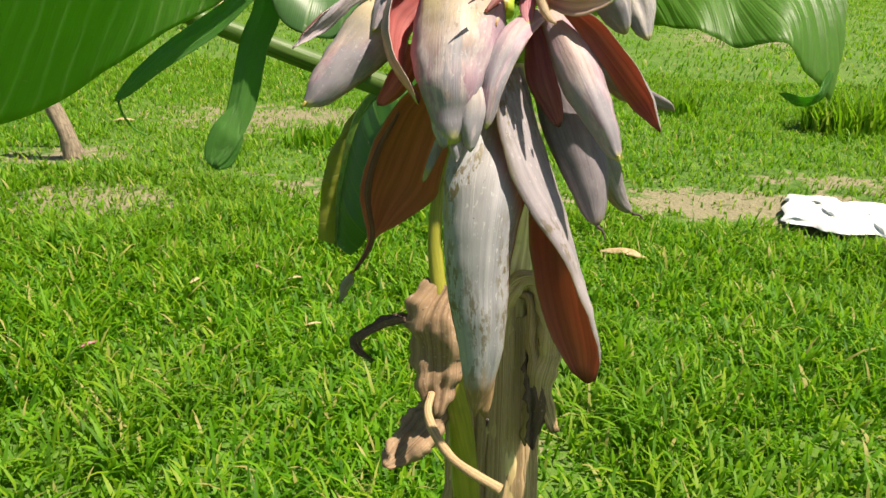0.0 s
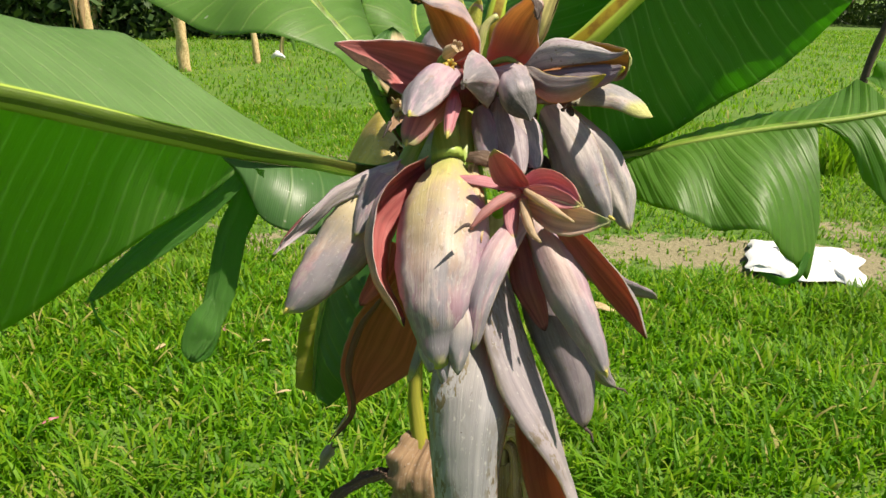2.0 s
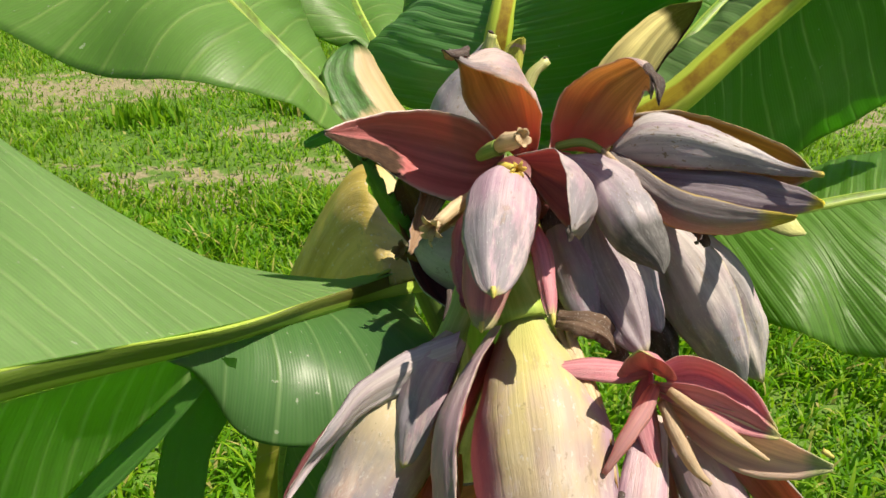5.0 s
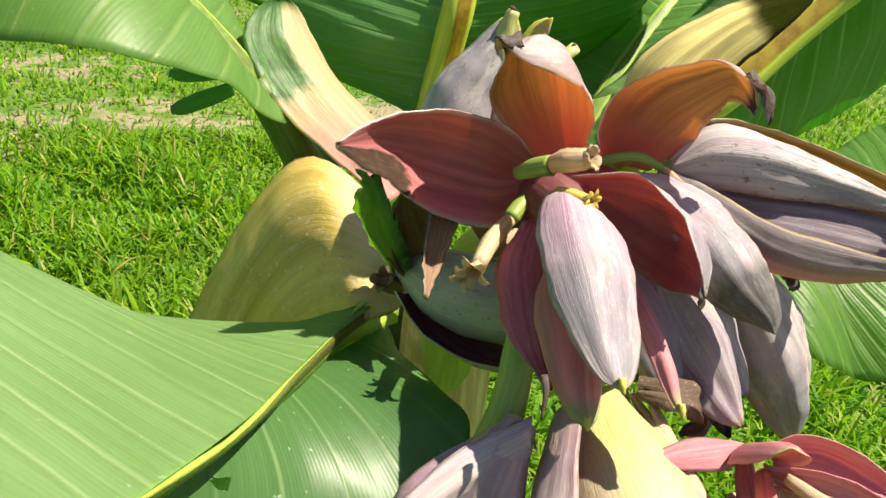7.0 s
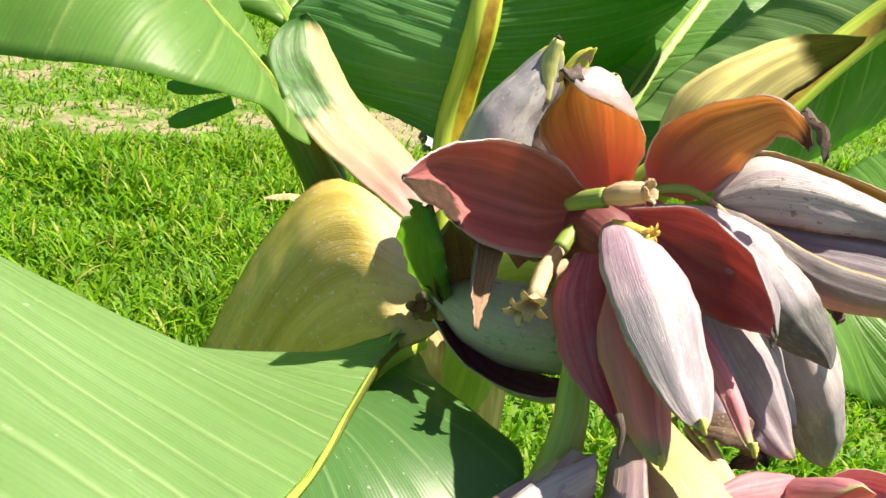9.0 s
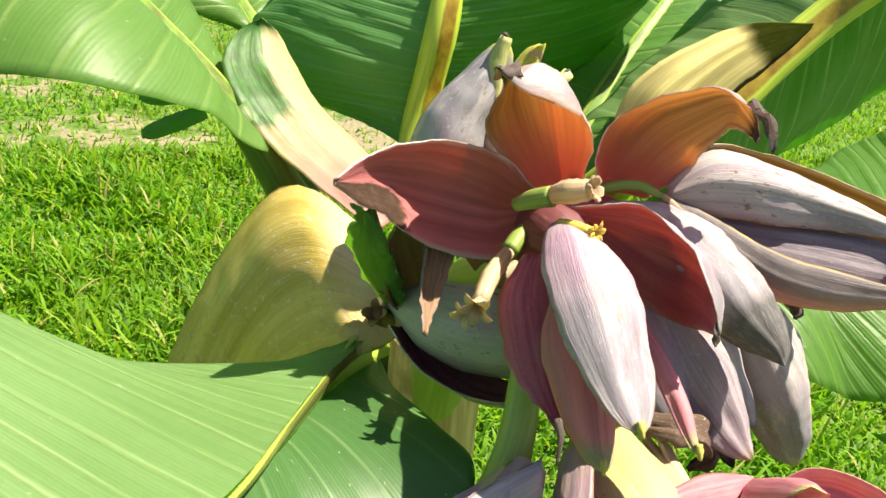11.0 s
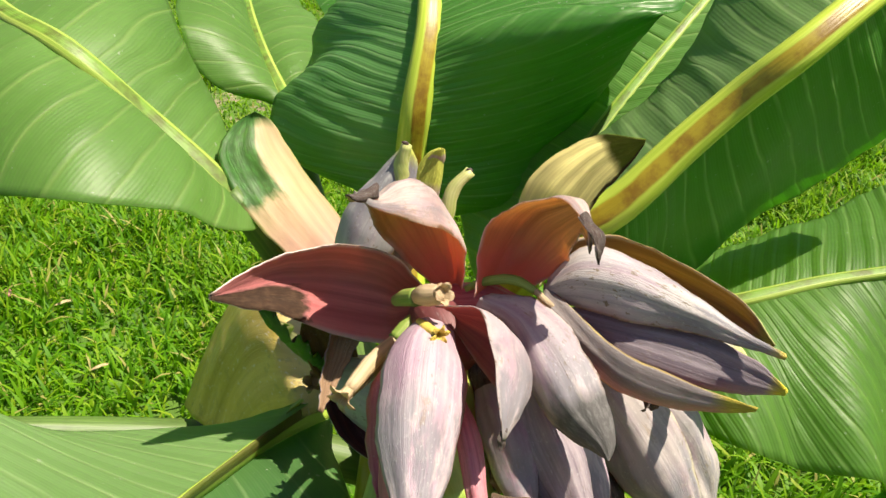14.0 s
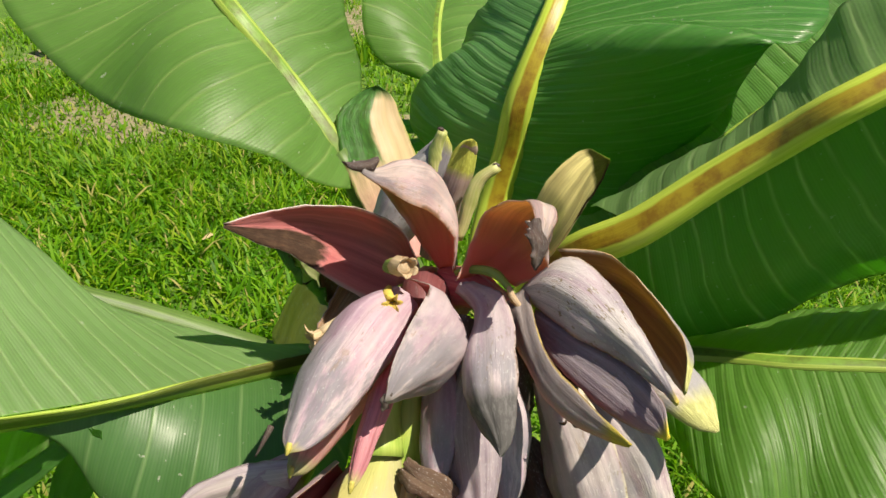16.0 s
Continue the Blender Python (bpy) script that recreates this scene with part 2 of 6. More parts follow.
PETALSKIN = bract_material("rose petal skin fading to cream", (0.72, 0.29, 0.33), (0.90, 0.62, 0.57), (0.72, 0.66, 0.34), 0.86, wax=0.2, glow=(1.0, 0.42, 0.36), through=0.55, scuff=0.2, rim=(0.70, 0.60, 0.44), grain=0.25)
CREAMPINK = bract_material("cream petal skin blushing pink", (0.74, 0.46, 0.40), (0.92, 0.78, 0.66), (0.62, 0.66, 0.30), 0.84, wax=0.2, glow=(1.0, 0.70, 0.50), through=0.5, scuff=0.2, rim=(0.78, 0.70, 0.50), root=(0.70, 0.30, 0.32), root_span=(0.05, 0.4), grain=0.25)
CREAM = bract_material("cream flower skin", (0.62, 0.44, 0.25), (0.82, 0.68, 0.46), (0.38, 0.20, 0.07), 0.9, wax=0.1, glow=(0.85, 0.6, 0.25), through=0.35, scuff=0.2)
# paler version of the mauve skin, with sunlight put into its colour
SUNLIT = bract_material("sunlit pinkish bract skin", (0.54, 0.41, 0.46), (0.80, 0.71, 0.75), (0.46, 0.40, 0.36), 0.955, wax=0.5, rim=(0.78, 0.70, 0.68), through=0.3, scuff=0.4, flecks=0.61, grain=0.2)
RED = bract_material("red inner skin", (0.42, 0.09, 0.11), (0.62, 0.22, 0.23), (0.15, 0.07, 0.05), 0.95, wax=0.06, rough=0.30, through=0.42, glow=(0.92, 0.27, 0.20), scuff=0.12, rim=(0.62, 0.40, 0.39), root=(0.34, 0.08, 0.105), grain=0.15)
BURNT = bract_material("red inner skin with a dried brown edge", (0.60, 0.165, 0.19), (0.77, 0.32, 0.33), (0.10, 0.07, 0.05), 0.95, wax=0.05, rough=0.28, through=0.46, glow=(1.0, 0.38, 0.32), scuff=0.10, rim=(0.70, 0.56, 0.53), root=(0.32, 0.07, 0.085), burn=(0.070, 0.038, 0.024), burn_from=0.54, burn_edge=0.54, grain=0.12)
ORANGE = bract_material("orange-red inner skin", (0.29, 0.13, 0.055), (0.60, 0.38, 0.18), (0.05, 0.03, 0.025), 0.86, wax=0.05, rough=0.36, through=0.50, glow=(1.0, 0.64, 0.26), scuff=0.15, root=(0.58, 0.155, 0.155), root_span=(0.12, 0.42), rim=(0.64, 0.44, 0.36), ember=(0.92, 0.38, 0.22), grain=0.32)
RUST = bract_material("rust inner skin", (0.58, 0.125, 0.10), (0.78, 0.28, 0.22), (0.22, 0.06, 0.03), 0.94, wax=0.03, rough=0.30, through=0.46, glow=(1.0, 0.36, 0.21), scuff=0.12, rim=(0.54, 0.32, 0.24), grain=0.14)
DARKRED = bract_material("dark wine inner skin", (0.13, 0.035, 0.045), (0.24, 0.075, 0.085), (0.06, 0.03, 0.03), 0.9, wax=0.04, scuff=0.2, grain=0.12)
BLUSH = bract_material("pink to green sheath skin", (0.58, 0.44, 0.25), (0.70, 0.57, 0.35), (0.07, 0.21, 0.03), 0.88, wax=0.03, rough=0.34, glow=(0.8, 0.50, 0.22), through=0.4, scuff=0.08, root=(0.66, 0.34, 0.32), root_span=(0.10, 0.55), rim=(0.50, 0.50, 0.20), burn=(0.045, 0.15, 0.025), burn_flip=True, burn_from=0.52, burn_edge=0.50, burn_dry=False, grain=0.10)
TAN = bract_material("golden sheath skin", (0.41, 0.28, 0.055), (0.67, 0.51, 0.17), (0.40, 0.36, 0.08), 0.985, wax=0.10, rough=0.24, through=0.15, glow=(0.8, 0.6, 0.12), scuff=0.55, rim=(0.12, 0.085, 0.03), rim_from=0.975, flecks=0.55, root=(0.66, 0.57, 0.42), root_span=(0.0, 0.30), grain=0.06)
BUDTIP = bract_material("pinkish grey bud skin with green tip", (0.40, 0.27, 0.25), (0.60, 0.47, 0.43), (0.50, 0.54, 0.09), 0.70, wax=0.25, rough=0.4, through=0.2, glow=(0.7, 0.5, 0.2), scuff=0.4, rim=(0.50, 0.46, 0.14))
RUSTGOLD = bract_material("rust inner skin fading to gold", (0.38, 0.13, 0.075), (0.58, 0.27, 0.14), (0.60, 0.48, 0.10), 0.86, wax=0.04, rough=0.32, through=0.45, glow=(0.95, 0.55, 0.20), scuff=0.15, rim=(0.68, 0.60, 0.57), rim_from=0.86, grain=0.2)
ROSY = bract_material("rosy lilac bract skin", (0.46, 0.27, 0.36), (0.70, 0.57, 0.65), (0.62, 0.54, 0.20), 0.955, wax=0.45, rim=(0.68, 0.55, 0.55), scuff=0.45, flecks=0.60, grain=0.18)
STRIPED = bract_material("lilac bract skin with a yellow stripe", (0.36, 0.185, 0.275), (0.59, 0.415, 0.505), (0.60, 0.56, 0.16), 0.95, warmth=0.85, warm=(0.76, 0.68, 0.34), wax=0.5, rim=(0.66, 0.54, 0.50), scuff=0.5, flecks=0.60, grain=0.13, root=(0.52, 0.52, 0.24), root_span=(0.0, 0.20))
SAGE = bract_material("grey-green bud skin", (0.36, 0.42, 0.31), (0.54, 0.59, 0.48), (0.25, 0.33, 0.14), 0.97, wax=0.45, through=0.05, scuff=0.6)
STAR = bract_material("yellow flower skin", (0.84, 0.60, 0.08), (0.90, 0.74, 0.20), (0.80, 0.55, 0.06), 0.9, wax=0.03, glow=(0.95, 0.75, 0.1), through=0.35, scuff=0.05)
SHELTER = bract_material("brown sheltering bract skin", (0.16, 0.07, 0.03), (0.34, 0.20, 0.06), (0.20, 0.22, 0.05), 0.8, wax=0.03, through=0.12, glow=(0.5, 0.25, 0.06))
BLACKENED = bract_material("blackened dry skin", (0.035, 0.025, 0.025), (0.11, 0.08, 0.07), (0.03, 0.02, 0.02), 0.9, wax=0.12, rough=0.7)
DRY = bract_material("dry brown leaf skin", (0.26, 0.15, 0.065), (0.82, 0.58, 0.32), (0.16, 0.095, 0.055), 0.96, wax=0.05, rough=0.75, through=0.15, glow=(0.5, 0.3, 0.12), scuff=0.6, grain=0.65)
DRYBROWN = bract_material("brown dry leaf skin", (0.17, 0.095, 0.05), (0.52, 0.35, 0.21), (0.12, 0.07, 0.04), 0.96, wax=0.03, rough=0.75, through=0.15, glow=(0.5, 0.28, 0.12), scuff=0.5, grain=0.6)
DRYDARK = bract_material("dark dry leaf skin", (0.06, 0.035, 0.025), (0.19, 0.12, 0.08), (0.07, 0.04, 0.03), 0.93, wax=0.03, rough=0.8, through=0.1, glow=(0.4, 0.2, 0.1))


def leaf_material(name, deep, pale, vein, glow, rough=0.34, through=0.36, relief=0.4, pitch=105.0, vivid=0.46):
    """Blade of a banana leaf: thin pale ribs with shade painted beside them, shallow pleats, dust and age spots. UV in
    metres: along, across.
    """
    n = Nodes(name)
    uv = n.uv()
    wob = n.noise(uv, 9.0, 2)
    sep = n.add("SeparateXYZ", {0: uv})
    u = n.math("ADD", sep.outputs[0], n.math("ADD", n.math("MULTIPLY", wob, 0.010), n.math("MULTIPLY", sep.outputs[1], -0.42)))
    wave = n.math("SINE", n.math("ADD", n.math("MULTIPLY", u, pitch), n.math("MULTIPLY", n.noise(n.scaled(uv, 9, 0.5), 1.0, 2), 2.5)))
    pick = n.ramp(n.noise(n.scaled(uv, 30, 2.5), 1.0, 2), (0.34, 0.25), (0.62, 1.0))
    ribs = n.math("MULTIPLY", n.math("POWER", n.math("ABSOLUTE", wave), max(14.0, 90.0 * (105.0 / pitch) ** 2)), pick)
    minor = n.math("POWER", n.math("ABSOLUTE", n.math("SINE", n.math("MULTIPLY", u, 413.0))), 20.0)
    fine = n.math("SINE", n.math("MULTIPLY", u, 2600.0))
    big = n.noise(n.obj(), 7.0, 4)
    band = n.noise(n.scaled(uv, 60, 3), 1.0, 3)
    col = n.mix(n.ramp(big, (0.35, 0.0), (0.7, 1.0)), deep, pale)
    col = n.mix(n.math("MULTIPLY", n.ramp(band, (0.3, 0.0), (0.7, 1.0)), 0.16), col, pale)
    col = n.mix(n.math("MULTIPLY", minor, 0.05), col, vein)
    col = n.mix(n.math("MULTIPLY", ribs, vivid), col, vein)
    # shade painted as a darker line along one side of each rib
    rib_shade = n.math("POWER", n.math("ABSOLUTE", n.math("SINE", n.math("SUBTRACT", n.math("ADD", n.math("MULTIPLY", u, pitch), n.math("MULTIPLY", n.noise(n.scaled(uv, 9, 0.5), 1.0, 2), 2.5)), 0.22))), 30.0)
    col = n.mix(n.math("MULTIPLY", rib_shade, 0.22), col, tuple(0.6 * x for x in deep))
    col = n.mix(n.math("MULTIPLY", n.math("ADD", fine, 1.0), 0.03), col, vein)
    spot = n.noise(n.obj(), 170.0, 3, 0.6)
    col = n.mix(n.math("MULTIPLY", n.ramp(spot, (0.69, 0.0), (0.72, 1.0)), 0.6), col, (0.52, 0.56, 0.44))
    h = n.math("ADD", n.math("MULTIPLY", n.math("ABSOLUTE", wave), -0.45), n.math("ADD", n.math("MULTIPLY", fine, 0.02), n.math("MULTIPLY", ribs, 0.35)))
    h = n.math("ADD", h, n.math("MULTIPLY", n.noise(n.obj(), 30.0, 3), 0.8))
    return n.finish(col, n.math("ADD", rough, n.math("MULTIPLY", big, 0.16)), h, relief, 0.0026, through, glow)


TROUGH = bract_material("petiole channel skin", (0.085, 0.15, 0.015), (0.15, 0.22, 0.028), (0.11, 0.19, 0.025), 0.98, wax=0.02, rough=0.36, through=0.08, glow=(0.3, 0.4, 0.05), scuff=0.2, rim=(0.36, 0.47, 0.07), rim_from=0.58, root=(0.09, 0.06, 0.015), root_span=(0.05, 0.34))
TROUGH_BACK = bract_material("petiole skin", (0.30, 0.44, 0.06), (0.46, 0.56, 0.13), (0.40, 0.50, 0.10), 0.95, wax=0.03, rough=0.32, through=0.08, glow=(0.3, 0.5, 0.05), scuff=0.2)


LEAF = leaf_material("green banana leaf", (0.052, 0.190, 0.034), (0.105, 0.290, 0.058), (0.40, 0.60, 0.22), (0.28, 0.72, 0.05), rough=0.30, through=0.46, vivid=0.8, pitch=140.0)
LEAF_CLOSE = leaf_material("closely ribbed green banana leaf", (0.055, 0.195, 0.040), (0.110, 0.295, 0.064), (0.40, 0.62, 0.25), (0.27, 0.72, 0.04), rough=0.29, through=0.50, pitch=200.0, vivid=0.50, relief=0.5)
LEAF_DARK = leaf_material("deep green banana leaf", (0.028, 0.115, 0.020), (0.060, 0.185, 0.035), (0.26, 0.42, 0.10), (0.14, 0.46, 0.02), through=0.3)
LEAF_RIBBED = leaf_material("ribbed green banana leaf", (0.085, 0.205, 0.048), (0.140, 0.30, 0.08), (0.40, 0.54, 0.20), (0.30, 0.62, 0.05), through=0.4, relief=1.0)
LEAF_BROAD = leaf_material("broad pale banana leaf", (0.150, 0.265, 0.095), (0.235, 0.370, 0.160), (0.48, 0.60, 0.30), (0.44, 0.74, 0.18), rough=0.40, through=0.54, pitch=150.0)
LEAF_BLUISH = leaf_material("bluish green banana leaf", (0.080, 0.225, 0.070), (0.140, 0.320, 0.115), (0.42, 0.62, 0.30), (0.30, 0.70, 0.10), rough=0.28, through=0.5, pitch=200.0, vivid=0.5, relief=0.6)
# darker green with the shade of the lower lobe put into its colour
LEAF_SHADED = leaf_material("shaded green banana leaf", (0.055, 0.150, 0.042), (0.090, 0.210, 0.068), (0.34, 0.50, 0.22), (0.26, 0.58, 0.08), rough=0.34, through=0.36, pitch=85.0, vivid=0.40, relief=0.25)
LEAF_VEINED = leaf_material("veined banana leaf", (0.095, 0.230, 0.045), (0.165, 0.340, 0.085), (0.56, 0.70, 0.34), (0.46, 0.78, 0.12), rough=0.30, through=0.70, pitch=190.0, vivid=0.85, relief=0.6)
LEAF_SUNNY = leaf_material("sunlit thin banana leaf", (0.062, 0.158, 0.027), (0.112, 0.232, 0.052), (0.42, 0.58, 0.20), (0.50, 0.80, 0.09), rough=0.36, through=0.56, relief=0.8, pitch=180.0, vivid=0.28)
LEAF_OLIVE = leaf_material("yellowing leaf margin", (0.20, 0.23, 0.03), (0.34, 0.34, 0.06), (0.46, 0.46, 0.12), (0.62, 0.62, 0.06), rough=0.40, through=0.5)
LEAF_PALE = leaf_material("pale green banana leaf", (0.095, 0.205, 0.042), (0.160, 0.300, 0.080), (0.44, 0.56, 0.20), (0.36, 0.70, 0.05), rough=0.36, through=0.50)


def stalk_material(name, a, b, c, rough=0.4, spots=0.5, groove=None):
    """Petioles and stems: two tones along the length, dark flecks."""
    n = Nodes(name)
    uv = n.uv()
    st = n.noise(n.scaled(uv, 14, 2), 1.0, 4)
    bl = n.noise(n.obj(), 24.0, 4)
    col = n.mix(n.ramp(st, (0.35, 0.0), (0.65, 1.0)), a, b)
    col = n.mix(n.math("MULTIPLY", n.ramp(bl, (0.52, 0.0), (0.66, 1.0)), spots), col, c)
    if groove:
        turn = n.math("ADD", n.add("SeparateXYZ", {0: uv}).outputs[0], n.math("MULTIPLY", n.math("SUBTRACT", n.noise(n.obj(), 45.0, 4), 0.5), 0.10))
        channel = n.mix(n.ramp(n.noise(n.obj(), 60.0, 4, 0.65), (0.42, 0.0), (0.62, 1.0)), groove[:3], (0.62 * groove[0], 0.46 * groove[1], 0.5 * groove[2]))
        col = n.mix(n.ramp(turn, (groove[3], 1.0), (groove[3] + 0.05, 0.0)), col, channel)
    return n.finish(col, rough, st, 0.4, 0.001)


RIB = stalk_material("yellow-green midrib", (0.23, 0.36, 0.05), (0.36, 0.46, 0.09), (0.20, 0.34, 0.04), 0.48, 0.4, groove=(0.14, 0.27, 0.03, 0.18))
RIB_BROWN = stalk_material("yellow petiole with a brown channel", (0.36, 0.50, 0.045), (0.48, 0.60, 0.08), (0.42, 0.52, 0.05), 0.40, 0.4, groove=(0.35, 0.275, 0.02, 0.17))
PETIOLE = stalk_material("green petiole", (0.055, 0.115, 0.022), (0.11, 0.19, 0.04), (0.05, 0.07, 0.02), 0.5, 0.4)
GREENSTALK = stalk_material("bright green stalk", (0.24, 0.38, 0.06), (0.38, 0.50, 0.11), (0.46, 0.48, 0.11), 0.42, 0.5)
FLOWERGREEN = stalk_material("green flower base", (0.15, 0.26, 0.04), (0.27, 0.36, 0.08), (0.34, 0.35, 0.10), 0.5, 0.5)
YSTALK = stalk_material("yellow-green young stem", (0.25, 0.26, 0.03), (0.38, 0.35, 0.05), (0.14, 0.17, 0.03), 0.3, 0.4)
HUSK = stalk_material("dry pseudostem husk", (0.52, 0.36, 0.16), (0.86, 0.68, 0.38), (0.30, 0.19, 0.09), 0.7, 0.6)
NUB = stalk_material("yellow bract tip", (0.48, 0.42, 0.08), (0.60, 0.52, 0.14), (0.36, 0.26, 0.08), 0.5, 0.5)
FINGER = stalk_material("cream-green flower tube", (0.40, 0.42, 0.14), (0.66, 0.60, 0.34), (0.26, 0.36, 0.06), 0.45, 0.6)
BARK = stalk_material("weathered bark", (0.16, 0.12, 0.085), (0.34, 0.27, 0.19), (0.09, 0.07, 0.05), 0.85, 0.6)
DARKWOOD = stalk_material("dark stick wood", (0.06, 0.045, 0.035), (0.12, 0.09, 0.07), (0.04, 0.03, 0.025), 0.85, 0.6)

g = Nodes("grass blades")
isl = g.add("NewGeometry").outputs["Random Per Island"]
patch = g.noise(g.obj(), 0.55, 4)
gc = g.ramp(isl, (0.0, (0.035, 0.13, 0.004)), (0.35, (0.085, 0.26, 0.006)), (0.7, (0.17, 0.38, 0.010)), (0.92, (0.27, 0.40, 0.02)), (0.97, (0.46, 0.40, 0.14)))
gc = g.mix(g.math("MULTIPLY", g.ramp(patch, (0.45, 0.0), (0.7, 1.0)), 0.5), gc, (0.17, 0.27, 0.03))
GRASS = g.finish(gc, 0.55, spec=0.3, through=0.45, glow=g.mix(0.55, gc, (0.30, 0.62, 0.02)))

g = Nodes("field soil and turf")
ob = g.obj()
n1, n2, n3 = g.noise(ob, 0.35, 6), g.noise(ob, 5.0, 5), g.noise(ob, 40.0, 5, 0.65)
turf = g.ramp(n2, (0.3, (0.035, 0.105, 0.008)), (0.55, (0.070, 0.175, 0.012)), (0.75, (0.12, 0.22, 0.02)))
soil = g.ramp(n3, (0.3, (0.17, 0.15, 0.08)), (0.7, (0.31, 0.28, 0.17)))
bare = g.add("Attribute", attribute_name="bare")
wear = g.ramp(g.math("ADD", bare.outputs["Fac"], g.math("MULTIPLY", g.math("SUBTRACT", n2, 0.5), 2.2)), (0.42, 0.0), (0.62, 1.0))
far = g.mix(g.ramp(n1, (0.35, 0.0), (0.65, 1.0)), turf, (0.11, 0.19, 0.025))
SOIL = g.finish(g.mix(wear, far, soil), 0.9, g.math("ADD", n2, n3), 0.6, 0.03)

g = Nodes("white plastic sheet")
cr = g.noise(g.obj(), 26.0, 4)
SHEET = g.finish(g.mix(g.ramp(cr, (0.4, 0.0), (0.7, 1.0)), (0.78, 0.80, 0.80), (0.66, 0.70, 0.68)), 0.45, cr, 0.5, 0.01)

g = Nodes("far tree leaves")
isl = g.add("NewGeometry").outputs["Random Per Island"]
FOLIAGE = g.finish(g.ramp(isl, (0.0, (0.025, 0.06, 0.015)), (0.6, (0.055, 0.115, 0.025)), (1.0, (0.12, 0.18, 0.04))), 0.6, through=0.2, glow=(0.12, 0.22, 0.03))
g = Nodes("dry fallen leaf")
FALLEN = g.finish(g.ramp(g.noise(g.obj(), 60.0, 4), (0.35, (0.42, 0.30, 0.14)), (0.65, (0.62, 0.50, 0.28))), 0.7, through=0.2, glow=(0.6, 0.4, 0.15))
g = Nodes("magenta petal")
PETAL = g.finish(g.ramp(g.noise(g.obj(), 80.0, 3), (0.35, (0.32, 0.07, 0.13)), (0.65, (0.50, 0.20, 0.24))), 0.5)


# ---- shape helpers ----
def smooth_curve(pts, count):
    """Catmull-Rom points through pts, evenly spaced along the length."""
    p = np.array(pts, float)
    p = np.vstack([2 * p[0] - p[1], p, 2 * p[-1] - p[-2]])
    out = []
    for i in range(1, len(p) - 2):
        for t in np.linspace(0, 1, 24, endpoint=False):
            a, b, c, d = p[i - 1], p[i], p[i + 1], p[i + 2]
            out.append(0.5 * (2 * b + (c - a) * t + (2 * a - 5 * b + 4 * c - d) * t * t + (3 * b - a - 3 * c + d) * t ** 3))
    out.append(p[-2])
    out = np.array(out)
    s = np.r_[0, np.cumsum(np.linalg.norm(np.diff(out, axis=0), axis=1))]
    q = np.linspace(0, s[-1], count)
    return np.stack([np.interp(q, s, out[:, k]) for k in range(3)], 1), s[-1]


def unit(v):
    return v / np.maximum(np.linalg.norm(v, axis=-1, keepdims=True), 1e-9)


def link_mesh(name, verts, faces, uvs, mats, slots, parent=None, label=""):
    me = bpy.data.meshes.new(name)
    me.from_pydata([tuple(v) for v in verts], [], faces)
    layer = me.uv_layers.new(name="UV")
    idx = np.empty(len(me.loops), np.int32)
    me.loops.foreach_get("vertex_index", idx)
    layer.data.foreach_set("uv", np.array(uvs, np.float32)[idx].ravel())
    for m in mats:
        me.materials.append(m)
    me.polygons.foreach_set("material_index", np.array(slots, np.int32))
    me.polygons.foreach_set("use_smooth", np.ones(len(faces), bool))
    me.update()
    ob = new(name, me)
    if parent:
        ob.parent = parent
    if label:
        tagged(ob, label)
    return ob


rng = np.random.default_rng(7)


